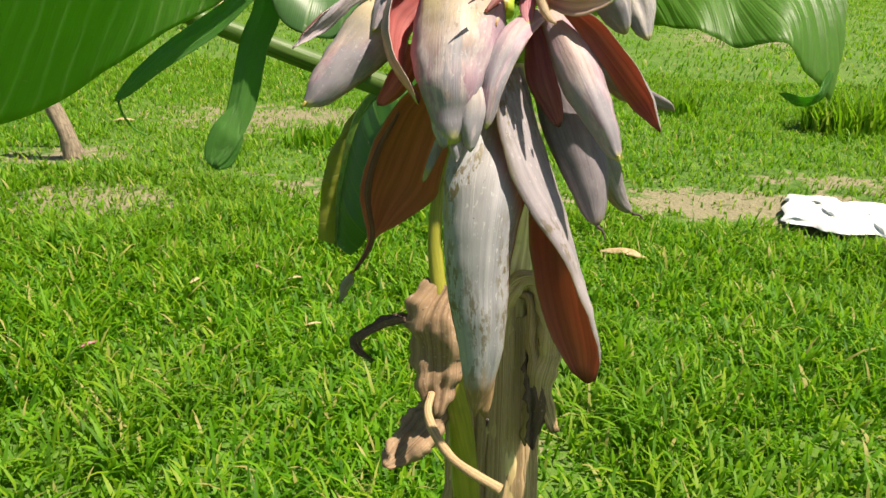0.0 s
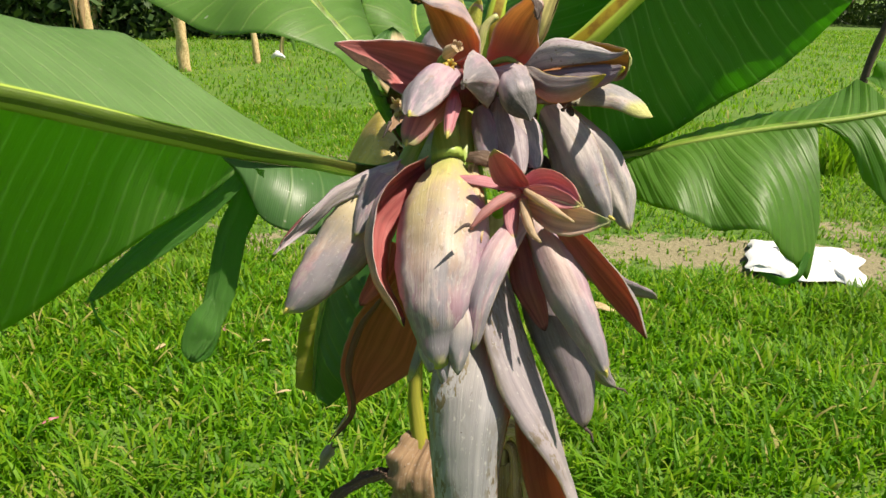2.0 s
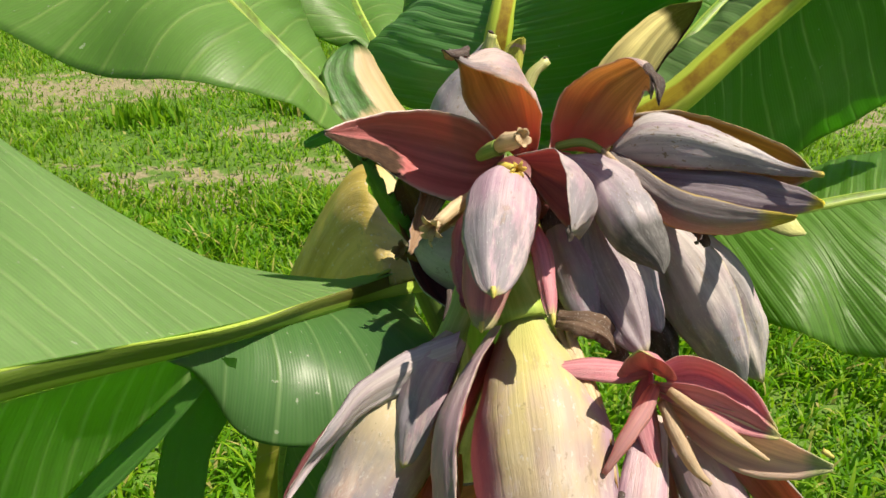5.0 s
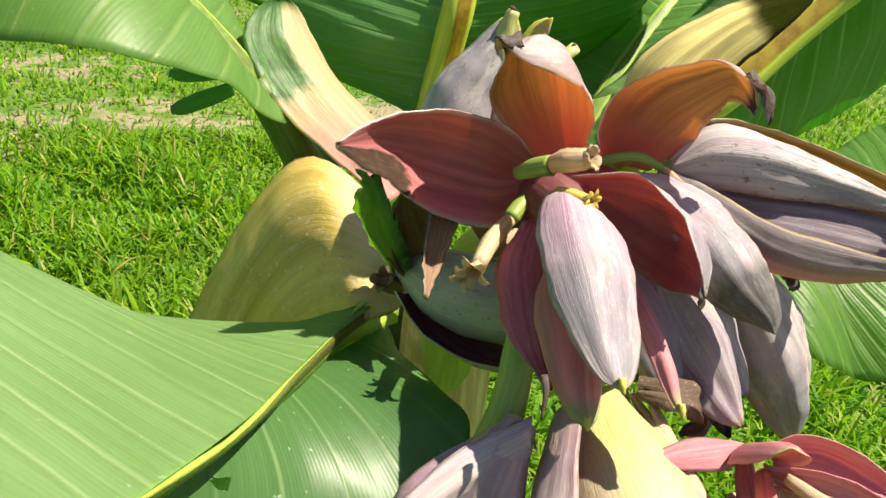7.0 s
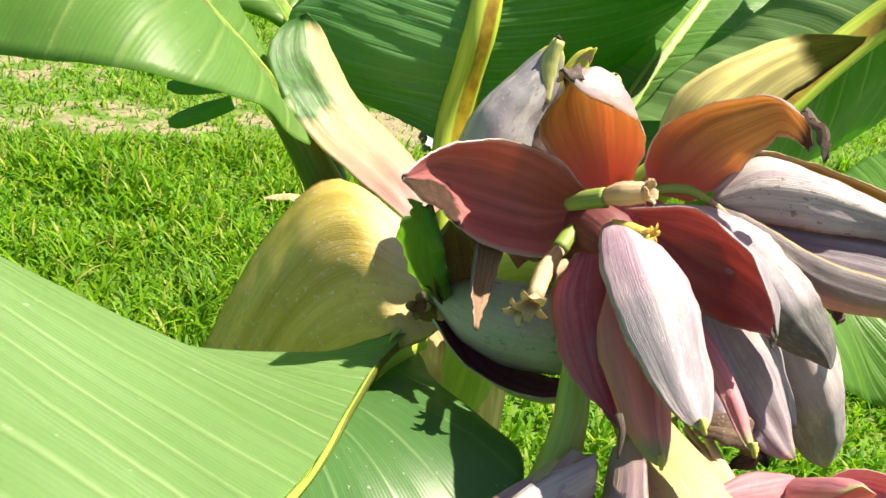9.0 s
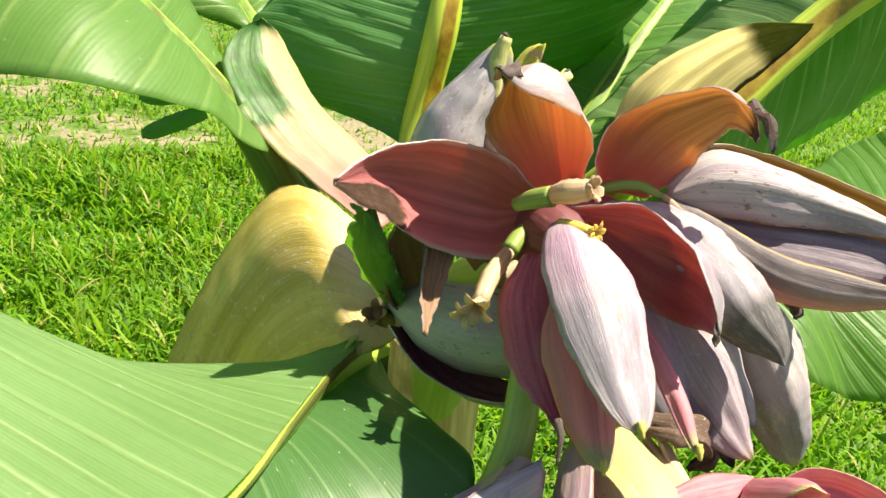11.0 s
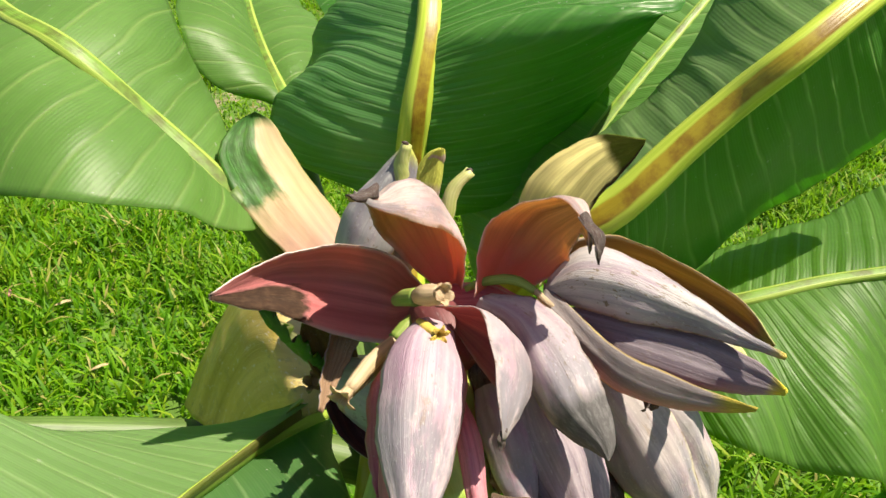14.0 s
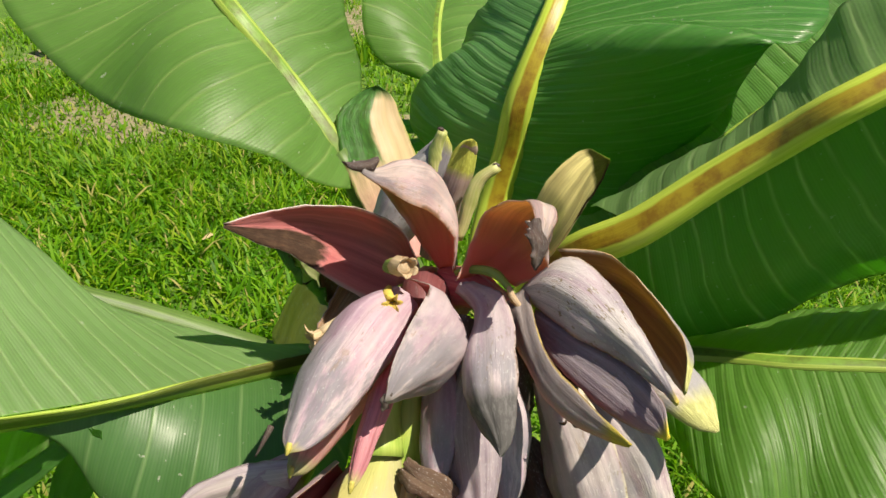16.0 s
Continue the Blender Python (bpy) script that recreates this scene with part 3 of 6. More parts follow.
def bract(pts, face, w, arc, outer, inner, parent, label="", name="bract", base=0.5, tip=0.06, peak=0.42, thick=0.0013, wrinkle=0.0007, arc_tip=None, fray=0.0, power=1.5, twist=0.0, n=28, m=17, crumple=1.0):
    """A boat-shaped bract. pts: its midvein from base to tip; face: where its outer side looks (one direction, or base and tip);
    w: its width measured over the curve; arc: how far its section curls round, in degrees."""
    c, length = smooth_curve(pts, n)
    s = np.linspace(0, 1, n)
    tan = unit(np.gradient(c, axis=0))
    f = np.array(face, float)
    f = f if f.ndim == 2 else np.stack([f, f])
    f = unit(f[0]) * (1 - s[:, None]) + unit(f[1]) * s[:, None]
    nor = unit(f - (f * tan).sum(1, keepdims=True) * tan)
    side = np.cross(tan, nor)
    rise = base + (1 - base) * np.sin(np.pi / 2 * np.minimum(1, s / peak))
    fall = np.sqrt(np.maximum(0, 1 - np.maximum(0, (s - peak) / (1 - peak)) ** power))
    width = w * np.maximum(rise * fall, tip)
    a0 = radians(arc)
    a1 = radians(arc_tip if arc_tip is not None else arc)
    arcs = a0 + (a1 - a0) * s
    u = np.linspace(-1, 1, m)
    ph, ph2, fq = rng.uniform(0, 6.3), rng.uniform(0, 6.3), rng.uniform(3.5, 6.0)
    rag = np.array([[noise.noise(Vector((q * 4 + ph, side_of, ph2))) + 0.5 * noise.noise(Vector((q * 17 + ph2, side_of, ph))) for side_of in (2.0, 7.0)] for q in s])
    ang = u[None] * arcs[:, None] / 2 * (1 + 0.050 * np.where(u[None] < 0, rag[:, :1], rag[:, 1:]) * np.abs(u[None]) ** 2) + twist * s[:, None]
    rad = (width / arcs)[:, None]
    ridge = wrinkle * (np.sin(u[None] * fq + ph + 2 * s[:, None]) * 0.7 + np.sin(u[None] * fq * 2.7 + ph2) * 0.45 + np.sin(s[:, None] * 11 + ph + u[None] * 2) * 0.5)
    ridge = ridge * np.minimum(1, width / w * 1.5)[:, None] + fray * np.sin(s[:, None] * 31 + ph) * np.sin(s[:, None] * 13 + ph2) * np.abs(u[None]) ** 3 * np.where(u[None] > 0, 1, -0.8)
    local = nor[:, None] * np.cos(ang)[..., None] + side[:, None] * np.sin(ang)[..., None]
    out = c[:, None] + side[:, None] * (rad * np.sin(ang))[..., None] + nor[:, None] * (rad * (np.cos(ang) - 1))[..., None] + local * ridge[..., None]
    amp = crumple * min(0.0022, w * 0.045)
    lump = np.array([[noise.noise(Vector(q) * 42) + 0.45 * noise.noise(Vector(q) * 105 + Vector((3, 1, 7))) for q in row] for row in out])
    out = out + local * (lump * amp * np.minimum(1, 0.3 + s * 2)[:, None] * (1.0 - 0.25 * np.abs(u[None]) ** 2))[..., None]
    inn = out - local * (thick * np.minimum(1, 0.35 + width / w)[:, None] * (1 - 0.75 * np.abs(u[None]) ** 6))[..., None]
    verts = np.concatenate([out.reshape(-1, 3), inn.reshape(-1, 3)])
    uv = np.stack(np.broadcast_arrays(u[None] * 0.5 + 0.5, s[:, None]), -1).reshape(-1, 2)
    uv = np.concatenate([uv, uv])
    k = n * m
    faces, slots = [], []
    for i in range(n - 1):
        for j in range(m - 1):
            a, b, d, e = i * m + j, i * m + j + 1, (i + 1) * m + j + 1, (i + 1) * m + j
            faces += [(a, b, d, e), (k + e, k + d, k + b, k + a)]
            slots += [0, 1]
        for j in (0, m - 1):
            a, e = i * m + j, (i + 1) * m + j
            faces.append((a, e, k + e, k + a) if j == 0 else (e, a, k + a, k + e))
            slots.append(0)
    for j in range(m - 1):
        a = (n - 1) * m + j
        faces.append((a, a + 1, k + a + 1, k + a))
        slots.append(0)
    return link_mesh(name, verts, faces, uv, [outer, inner], slots, parent, label)


def shell(a, b, away, bulge, outer, inner, parent, label="", name="bract", n=30, m=19, thick=0.0013, wrinkle=0.0006, crumple=1.0, rag=0.0006, full=2.0):
    """A bract spread between its two margins a and b, base to tip, bellying towards `away` (one direction, or base and tip);
    bulge: the depth of its hollow over its width, base to tip."""
    p, _ = smooth_curve(a, n)
    q, _ = smooth_curve(b, n)
    s, u = np.linspace(0, 1, n), np.linspace(-1, 1, m)
    f = np.array(away, float)
    f = f if f.ndim == 2 else np.stack([f, f])
    f = unit(f[0]) * (1 - s[:, None]) + unit(f[1]) * s[:, None]
    half = (q - p) / 2
    chord = 2 * np.linalg.norm(half, axis=1)
    h = unit(half)
    w = unit(f - (f * h).sum(1, keepdims=True) * h)
    sag = np.interp(s, np.linspace(0, 1, len(bulge)), bulge) * chord
    ph, ph2, fq = rng.uniform(0, 6.3), rng.uniform(0, 6.3), rng.uniform(3.5, 6.0)
    ragged = np.array([[noise.noise(Vector((z * 9 + ph, e, ph2))) + 0.6 * noise.noise(Vector((z * 31 + ph2, e, ph))) for e in (2.0, 7.0)] for z in s]) * rag
    push = np.where(u[None] < 0, -ragged[:, :1], ragged[:, 1:]) * np.abs(u[None]) ** 4
    out = (p + q)[:, None] / 2 + half[:, None] * u[None, :, None] + h[:, None] * push[..., None] + w[:, None] * (sag[:, None] * (1 - np.abs(u[None]) ** full))[..., None]
    nor = unit(np.cross(np.gradient(out, axis=1), np.gradient(out, axis=0)) + 1e-9)
    turned = (nor * w[:, None]).sum() < 0
    nor = -nor if turned else nor
    size = np.minimum(1, chord / chord.max() * 1.5)[:, None]
    ridge = wrinkle * (np.sin(u[None] * fq + ph + 2 * s[:, None]) * 0.7 + np.sin(u[None] * fq * 2.7 + ph2) * 0.45 + np.sin(s[:, None] * 11 + ph + u[None] * 2) * 0.5) * size
    amp = crumple * min(0.0018, chord.max() * 0.035)
    lump = np.array([[noise.noise(Vector(z) * 42) + 0.45 * noise.noise(Vector(z) * 105 + Vector((3, 1, 7))) for z in row] for row in out])
    out = out + nor * (ridge + lump * amp * size)[..., None]
    inn = out - nor * (thick * (1 - 0.6 * np.abs(u[None]) ** 6) * np.ones((n, 1)))[..., None]
    verts = np.concatenate([out.reshape(-1, 3), inn.reshape(-1, 3)])
    uv = np.stack(np.broadcast_arrays(u[None] * 0.5 + 0.5, s[:, None]), -1).reshape(-1, 2)
    k = n * m
    faces, slots = [], []

    def face(loop, slot):
        faces.append(loop[::-1] if turned else loop)
        slots.append(slot)

    for i in range(n - 1):
        for j in range(m - 1):
            c = (i * m + j, i * m + j + 1, (i + 1) * m + j + 1, (i + 1) * m + j)
            face(c, 0)
            face(tuple(k + x for x in c[::-1]), 1)
        for j in (0, m - 1):
            c, e = i * m + j, (i + 1) * m + j
            face((c, e, k + e, k + c) if j == 0 else (e, c, k + c, k + e), 0)
    for j in range(m - 1):
        for i in (0, n - 1):
            c = i * m + j
            face((c, c + 1, k + c + 1, k + c) if i else (c + 1, c, k + c, k + c + 1), 0)
    return link_mesh(name, verts, faces, np.concatenate([uv, uv]), [outer, inner], slots, parent, label)


def tube(pts, radii, mat, parent, name, label="", sides=10, n=18, flat=1.0, lump=0.0, channel=0.0, up=(0, 0, 1)):
    """A tapered round stalk along pts; channel: depth of a groove along its upper side."""
    c, length = smooth_curve(pts, n)
    s = np.linspace(0, 1, n)
    r = np.interp(s, np.linspace(0, 1, len(radii)), radii)
    tan = unit(np.gradient(c, axis=0))
    ref = np.array(up, float)
    nor = unit(ref - (tan @ ref)[:, None] * tan)
    side = np.cross(tan, nor)
    a = np.linspace(0, 2 * np.pi, sides, endpoint=False)
    ph = rng.uniform(0, 6.3)
    rr = r[:, None] * (1 + lump * (np.sin(3 * a[None] + ph + 5 * s[:, None]) + np.sin(s[:, None] * 23 + 2 * a[None] + ph)) * 0.5)
    rr = rr * (1 - channel * np.maximum(0, np.cos(a[None])) ** 2)
    v = c[:, None] + (nor[:, None] * np.cos(a)[None, :, None] * flat + side[:, None] * np.sin(a)[None, :, None]) * rr[..., None]
    verts = np.concatenate([v.reshape(-1, 3), c[:1], c[-1:]])
    uv = [(min(j, sides - j) / sides * 2, i / (n - 1) * length * 6) for i in range(n) for j in range(sides)] + [(0, 0), (0, length * 6)]
    faces = []
    for i in range(n - 1):
        for j in range(sides):
            faces.append((i * sides + j, i * sides + (j + 1) % sides, (i + 1) * sides + (j + 1) % sides, (i + 1) * sides + j))
    for j in range(sides):
        faces.append((n * sides, (j + 1) % sides, j))
        faces.append((n * sides + 1, (n - 1) * sides + j, (n - 1) * sides + (j + 1) % sides))
    return link_mesh(name, verts, faces, uv, [mat], [0] * len(faces), parent, label)


def blade(mid, edge, up, mat, parent, name="leaf", label="", bulge=0.012, ripple=0.0012, n=64, m=22, thick=0.0006, span=(0.0, 1.0), wave=0.0025, pleat=118.0):
    """One half of a leaf blade between its midrib and its outer edge, arched, corrugated by the ribs, wavy at the rim."""
    a, la = smooth_curve(mid, 200)
    i0, i1 = int(span[0] * 199), int(span[1] * 199)
    a, la = smooth_curve(a[i0:i1 + 1:max(1, (i1 - i0) // 8)], n)
    b, lb = smooth_curve(edge, n)
    s, v = np.linspace(0, 1, n)[:, None], np.linspace(0, 1, m)[None]
    p = a[:, None] * (1 - v[..., None]) + b[:, None] * v[..., None]
    ds, dv = np.gradient(p, axis=0), np.gradient(p, axis=1)
    nor = unit(np.cross(ds, dv))
    sign = np.sign((nor * np.array(up, float)).sum(-1).mean()) or 1.0
    nor = nor * sign
    ph = rng.uniform(0, 6.3)
    span_wide = np.linalg.norm(b - a, axis=1)[:, None]
    lift = bulge * np.minimum(1, span_wide / span_wide.mean()) * 4 * v * (1 - v)
    furrow = 1.3 - 2.0 * np.abs(np.sin((s * la - 0.42 * v * span_wide) * pleat / 2 + 0.5 * np.sin(s * 9 + ph))) ** 0.8
    lift = lift + ripple * furrow * (v * (1.15 - v)) ** 0.5
    lift = lift + wave * v ** 2 * (np.sin(s * 13 + ph) + 0.6 * np.sin(s * 29 + 2 * ph))
    top = p + nor * lift[..., None]
    bot = top - nor * thick
    verts = np.concatenate([top.reshape(-1, 3), bot.reshape(-1, 3)])
    wid = np.linalg.norm(b - a, axis=1)[:, None]
    uv = np.stack(np.broadcast_arrays(s * max(la, lb) + 0 * v, v * wid), -1).reshape(-1, 2)
    uv = np.concatenate([uv, uv])
    q = n * m
    faces = []
    for i in range(n - 1):
        for j in range(m - 1):
            f = (i * m + j, i * m + j + 1, (i + 1) * m + j + 1, (i + 1) * m + j)
            f = f if sign > 0 else f[::-1]
            faces.append(f)
    rim = [i * m + m - 1 for i in range(n)]
    lo = [(x[3] + q, x[2] + q, x[1] + q, x[0] + q) for x in faces]
    for x, y in zip(rim[:-1], rim[1:]):
        lo.append((x, y, y + q, x + q) if sign < 0 else (y, x, x + q, y + q))
    faces += lo
    return link_mesh(name, verts, faces, uv, [mat], [0] * len(faces), parent, label)


def thing(name, label, category, group="", place=(0, 0, 0)):
    e = new(name)
    e.empty_display_size = 0.05
    e.location = place
    return tagged(e, label, category, group)


# ---- the field ----
def bareness(x, y):
    """How worn the turf is: two trodden lines and a few bare spots, 0 to 1."""
    v = 0.0
    for cx, cy, rx, ry, k in BARE:
        v = np.maximum(v, k * np.exp(-((x - cx) / rx) ** 2 - ((y - cy) / ry) ** 2))
    return v


BARE = [(-2.75, 4.15, 0.9, 0.5, 1.0), (-1.4, 4.75, 1.0, 0.45, 0.75), (1.05, 5.3, 0.8, 0.45, 1.0), (-0.35, 5.0, 0.9, 0.4, 0.7), (-2.9, 7.2, 1.5, 0.9, 0.8), (-0.6, 7.6, 1.1, 0.9, 0.7), (2.2, 5.95, 0.9, 0.35, 0.8), (-3.8, 5.2, 0.7, 0.5, 0.8), (-5.2, 4.4, 1.4, 0.5, 0.9), (4.6, 6.4, 1.6, 0.5, 0.8), (0.36, 2.2, 0.16, 0.12, 0.6), (3.0, 17.5, 1.6, 1.2, 0.9), (-1.0, 5.9, 0.6, 0.5, 0.6), (1.93, 5.14, 0.55, 0.42, 1.6)]


def ground_height(x, y):
    return 0.03 * np.sin(x * 0.9 + 0.4) * np.cos(y * 0.7) + 0.02 * np.sin(x * 2.3 + y * 1.7) - 0.03


def build_ground():
    xs = np.concatenate([-np.geomspace(1500, 8, 24), np.linspace(-7.5, 7.5, 110), np.geomspace(8, 1500, 24)])
    ys = np.concatenate([-np.geomspace(1500, 3, 20), np.linspace(-2.8, 14, 130), np.geomspace(14.5, 1500, 26)])
    gx, gy = np.meshgrid(xs, ys)
    z = ground_height(gx, gy) * (np.hypot(gx, gy) < 60)
    verts = np.stack([gx, gy, z], -1).reshape(-1, 3)
    w = len(xs)
    faces = [(j * w + i, j * w + i + 1, (j + 1) * w + i + 1, (j + 1) * w + i) for j in range(len(ys) - 1) for i in range(w - 1)]
    ob = link_mesh("ground", verts, faces, verts[:, :2], [SOIL], [0] * len(faces))
    at = ob.data.attributes.new("bare", "FLOAT", "POINT")
    at.data.foreach_set("value", bareness(gx, gy).ravel().astype(np.float32))
    return tagged(ob, "green turf field with bare trodden soil patches", "ground", kind="structure")


def grass_field(name, label, count, y0, y1, height, width, keep=1.0, seed=1, reach=2.2, box=None):
    """Loose blades, each bent, thinned out on bare soil and bunched in tufts."""
    r = np.random.default_rng(seed)
    y = np.sqrt(r.uniform(y0 ** 2, y1 ** 2, count))
    x = 0.25 + r.uniform(-1, reach, count) * (0.78 * y + 0.9)
    if box:
        x, y = r.uniform(box[0], box[1], count), r.uniform(box[2], box[3], count)
    tuft = np.array([noise.noise(Vector((a * 2.2, b * 2.2, seed))) for a, b in zip(x, y)])
    fine = np.array([noise.noise(Vector((a * 9, b * 9, seed + 4.0))) for a, b in zip(x, y)])
    bare = bareness(x, y)
    ok = r.uniform(0, 1, count) < np.clip((1.0 + 0.6 * fine) * keep, 0.1, 1) * np.clip(1.2 - 1.1 * bare - 0.9 * bare * tuft, 0.16, 1)
    x, y, tuft, fine, bare = x[ok], y[ok], tuft[ok], fine[ok], bare[ok]
    k = len(x)
    h = height * (0.75 + 0.8 * np.clip(tuft + 0.25, -0.4, 0.8) + 0.4 * fine) * r.uniform(0.45, 1.35, k) * (1 - 0.55 * bare)
    wd = width * r.uniform(0.6, 1.3, k)
    yaw, lean = r.uniform(0, 2 * np.pi, k), r.uniform(0.3, 1.6, k)
    d = np.stack([np.cos(yaw), np.sin(yaw), np.zeros(k)], 1)
    sd = np.stack([-np.sin(yaw), np.cos(yaw), np.zeros(k)], 1)
    root = np.stack([x, y, ground_height(x, y) - 0.005], 1)
    rows = []
    for t, q in ((0.0, 0.75), (0.4, 1.0), (0.75, 0.7), (1.0, 0.0)):
        ang = lean * t
        c = root + d * (h * t * np.sin(ang * 0.8))[:, None] + np.array([0, 0, 1.0]) * (h * t * np.cos(ang * 0.7))[:, None]
        rows.append((c - sd * (wd * q / 2)[:, None], c + sd * (wd * q / 2)[:, None]))
    v = np.stack([rows[0][0], rows[0][1], rows[1][0], rows[1][1], rows[2][0], rows[2][1], rows[3][0]], 1).reshape(-1, 3)
    o = np.arange(k)[:, None] * 7
    quads = np.concatenate([o + np.array([[0, 1, 3, 2]]), o + np.array([[2, 3, 5, 4]])])
    tris = o + np.array([[4, 5, 6]])
    me = bpy.data.meshes.new(name)
    me.vertices.add(len(v))
    me.vertices.foreach_set("co", v.astype(np.float32).ravel())
    loops = np.concatenate([quads.ravel(), tris.ravel()]).astype(np.int32)
    me.loops.add(len(loops))
    me.loops.foreach_set("vertex_index", loops)
    nq, nt = len(quads), len(tris)
    me.polygons.add(nq + nt)
    me.polygons.foreach_set("loop_start", np.concatenate([np.arange(nq) * 4, nq * 4 + np.arange(nt) * 3]).astype(np.int32))
    me.materials.append(GRASS)
    me.update(calc_edges=True)
    me.polygons.foreach_set("use_smooth", np.ones(nq + nt, bool))
    return tagged(new(name, me), label, "grass", kind="stuff")


build_ground()
grass_field("grass", "dense bright green grass round the banana plant", 110000, 0.7, 4.8, 0.118, 0.0125, seed=1)
grass_field("grass", "green grass thinning towards the trodden soil", 165000, 4.5, 11.0, 0.085, 0.013, keep=0.95, seed=2)
grass_field("grass", "far sunlit meadow grass", 130000, 10.5, 45.0, 0.11, 0.028, seed=3, reach=1.5)

grass_field("grass", "green grass behind and beside the path", 75000, 0.0, 1.0, 0.118, 0.0135, seed=4, box=(-5.5, 6.0, -3.5, 0.75))
grass_field("grass", "green grass beside the banana plant", 22000, 0.0, 1.0, 0.115, 0.0135, seed=5, box=(-5.5, -1.5, 0.7, 4.5))
grass_field("grass", "green grass at the edge of the plot", 11000, 0.0, 1.0, 0.115, 0.0135, seed=6, box=(2.6, 6.5, 0.7, 2.6))

# ---- the banana plant ----
plant = thing("banana_plant", "banana plant with opened mauve flower bracts and broad green leaves", "banana plant", place=(0.28, 0.95, 0))
plant.location = (0, 0, 0)

tube([(0.280, 0.96, -0.05), (0.277, 0.955, 0.45), (0.274, 0.96, 0.9), (0.270, 0.98, 1.12), (0.262, 0.985, 1.36)], (0.080, 0.062, 0.050, 0.044, 0.03), HUSK, plant, "pseudostem", "dry brown pseudostem wrapped in old husk", sides=28, n=60, lump=0.10)
tube([(0.262, 0.895, 0.75), (0.247, 0.885, 0.95), (0.226, 0.892, 1.06), (0.205, 0.925, 1.18), (0.225, 0.965, 1.32)], (0.017, 0.016, 0.011, 0.0075, 0.008), YSTALK, plant, "young_stem", "smooth yellow-green young stem beside the husk", sides=14)
# flower stalk that rises from the stem and bends over
tube([(0.262, 0.98, 1.30), (0.255, 0.93, 1.43), (0.262, 0.86, 1.478), (0.268, 0.815, 1.458), (0.278, 0.79, 1.42), (0.288, 0.745, 1.35)], (0.022, 0.018, 0.014, 0.014, 0.014, 0.013), GREENSTALK, plant, "flower_stalk", "thick green flower stalk", sides=14, n=30)


def add_leaf(mid, sides, up, mat, rib_mat, label, radii, rib_up=None, pleat=300.0, ripple=0.0008):
    """A leaf: blade pieces (edge curve, the stretch of midrib they hang on, arch) and the midrib with its petiole."""
    first = None
    for edge, span, bulge, *skin in sides:
        piece = blade(mid, edge, up, skin[0] if skin else mat, first or plant, "leaf" if first is None else "blade", label if first is None else "", bulge=bulge, span=span, pleat=pleat, ripple=ripple, n=110)
        first = first or piece
    tube(mid, radii, rib_mat, first, "midrib", sides=16, n=40, channel=0.35, up=rib_up or up)
    return first


LIP_HIGH = [(0.200, 0.914, 1.416), (0.186, 0.898, 1.421), (0.166, 0.868, 1.425), (0.138, 0.808, 1.445), (0.109, 0.746, 1.467), (0.057, 0.665, 1.500), (0.018, 0.568, 1.533), (-0.01, 0.45, 1.553), (-0.05, 0.33, 1.563)]
LIP_LOW = [(0.208, 0.914, 1.396), (0.192, 0.898, 1.402), (0.166, 0.868, 1.411), (0.137, 0.808, 1.433), (0.098, 0.746, 1.453), (0.052, 0.665, 1.484), (0.0145, 0.568, 1.518), (-0.013, 0.450, 1.540), (-0.052, 0.330, 1.550)]
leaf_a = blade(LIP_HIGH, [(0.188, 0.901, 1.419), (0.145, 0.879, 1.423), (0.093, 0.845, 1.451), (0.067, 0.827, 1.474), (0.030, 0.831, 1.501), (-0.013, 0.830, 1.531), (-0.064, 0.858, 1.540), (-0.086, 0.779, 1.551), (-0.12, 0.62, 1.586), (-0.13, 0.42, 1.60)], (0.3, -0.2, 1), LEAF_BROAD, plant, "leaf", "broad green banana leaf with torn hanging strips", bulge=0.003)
# lower lobe: same leaf, painted darker because it lies in shade
blade(LIP_LOW, [(0.200, 0.885, 1.398), (0.216, 0.80, 1.424), (0.190, 0.760, 1.402), (0.150, 0.750, 1.394), (0.116, 0.748, 1.405), (0.100, 0.752, 1.443)], (0.3, -0.2, 1), LEAF_SHADED, leaf_a, "blade", bulge=0.003, ripple=0.0005, wave=0.0012, span=(0.02, 0.34))
blade(LIP_LOW, [(0.096, 0.745, 1.442), (0.067, 0.723, 1.415), (0.041, 0.690, 1.397), (0.005, 0.672, 1.373), (-0.041, 0.645, 1.345), (-0.12, 0.56, 1.32), (-0.16, 0.40, 1.33)], (0.3, -0.2, 1), LEAF_VEINED, leaf_a, "blade", bulge=0.008, span=(0.32, 1.0))
bract([(0.104, 0.757, 1.444), (0.097, 0.758, 1.412), (0.084, 0.757, 1.385), (0.074, 0.745, 1.335), (0.064, 0.727, 1.300), (0.056, 0.719, 1.286)], (0.1, -1, 0.2), 0.026, 40, LEAF, LEAF, leaf_a, name="torn_strip", base=1.0, tip=0.3, peak=0.3, power=3)
bract([(0.072, 0.745, 1.336), (0.066, 0.731, 1.312), (0.058, 0.72, 1.284)], (0.3, -1, 0.1), 0.030, 60, LEAF, LEAF, leaf_a, name="torn_strip", base=0.2, tip=0.2, peak=0.6, power=3)
bract([(0.096, 0.752, 1.436), (0.060, 0.732, 1.404), (0.025, 0.710, 1.378), (-0.013, 0.695, 1.343)], (-0.2, -1, 0.5), 0.024, 50, LEAF, LEAF, leaf_a, name="torn_strip", base=0.7, tip=0.05, peak=0.5)
tube([(-0.010, 0.696, 1.345), (-0.006, 0.694, 1.333), (0.004, 0.692, 1.322), (0.017, 0.69, 1.317)], (0.0012, 0.0006), LEAF, leaf_a, "curled_thread", sides=5, n=10)

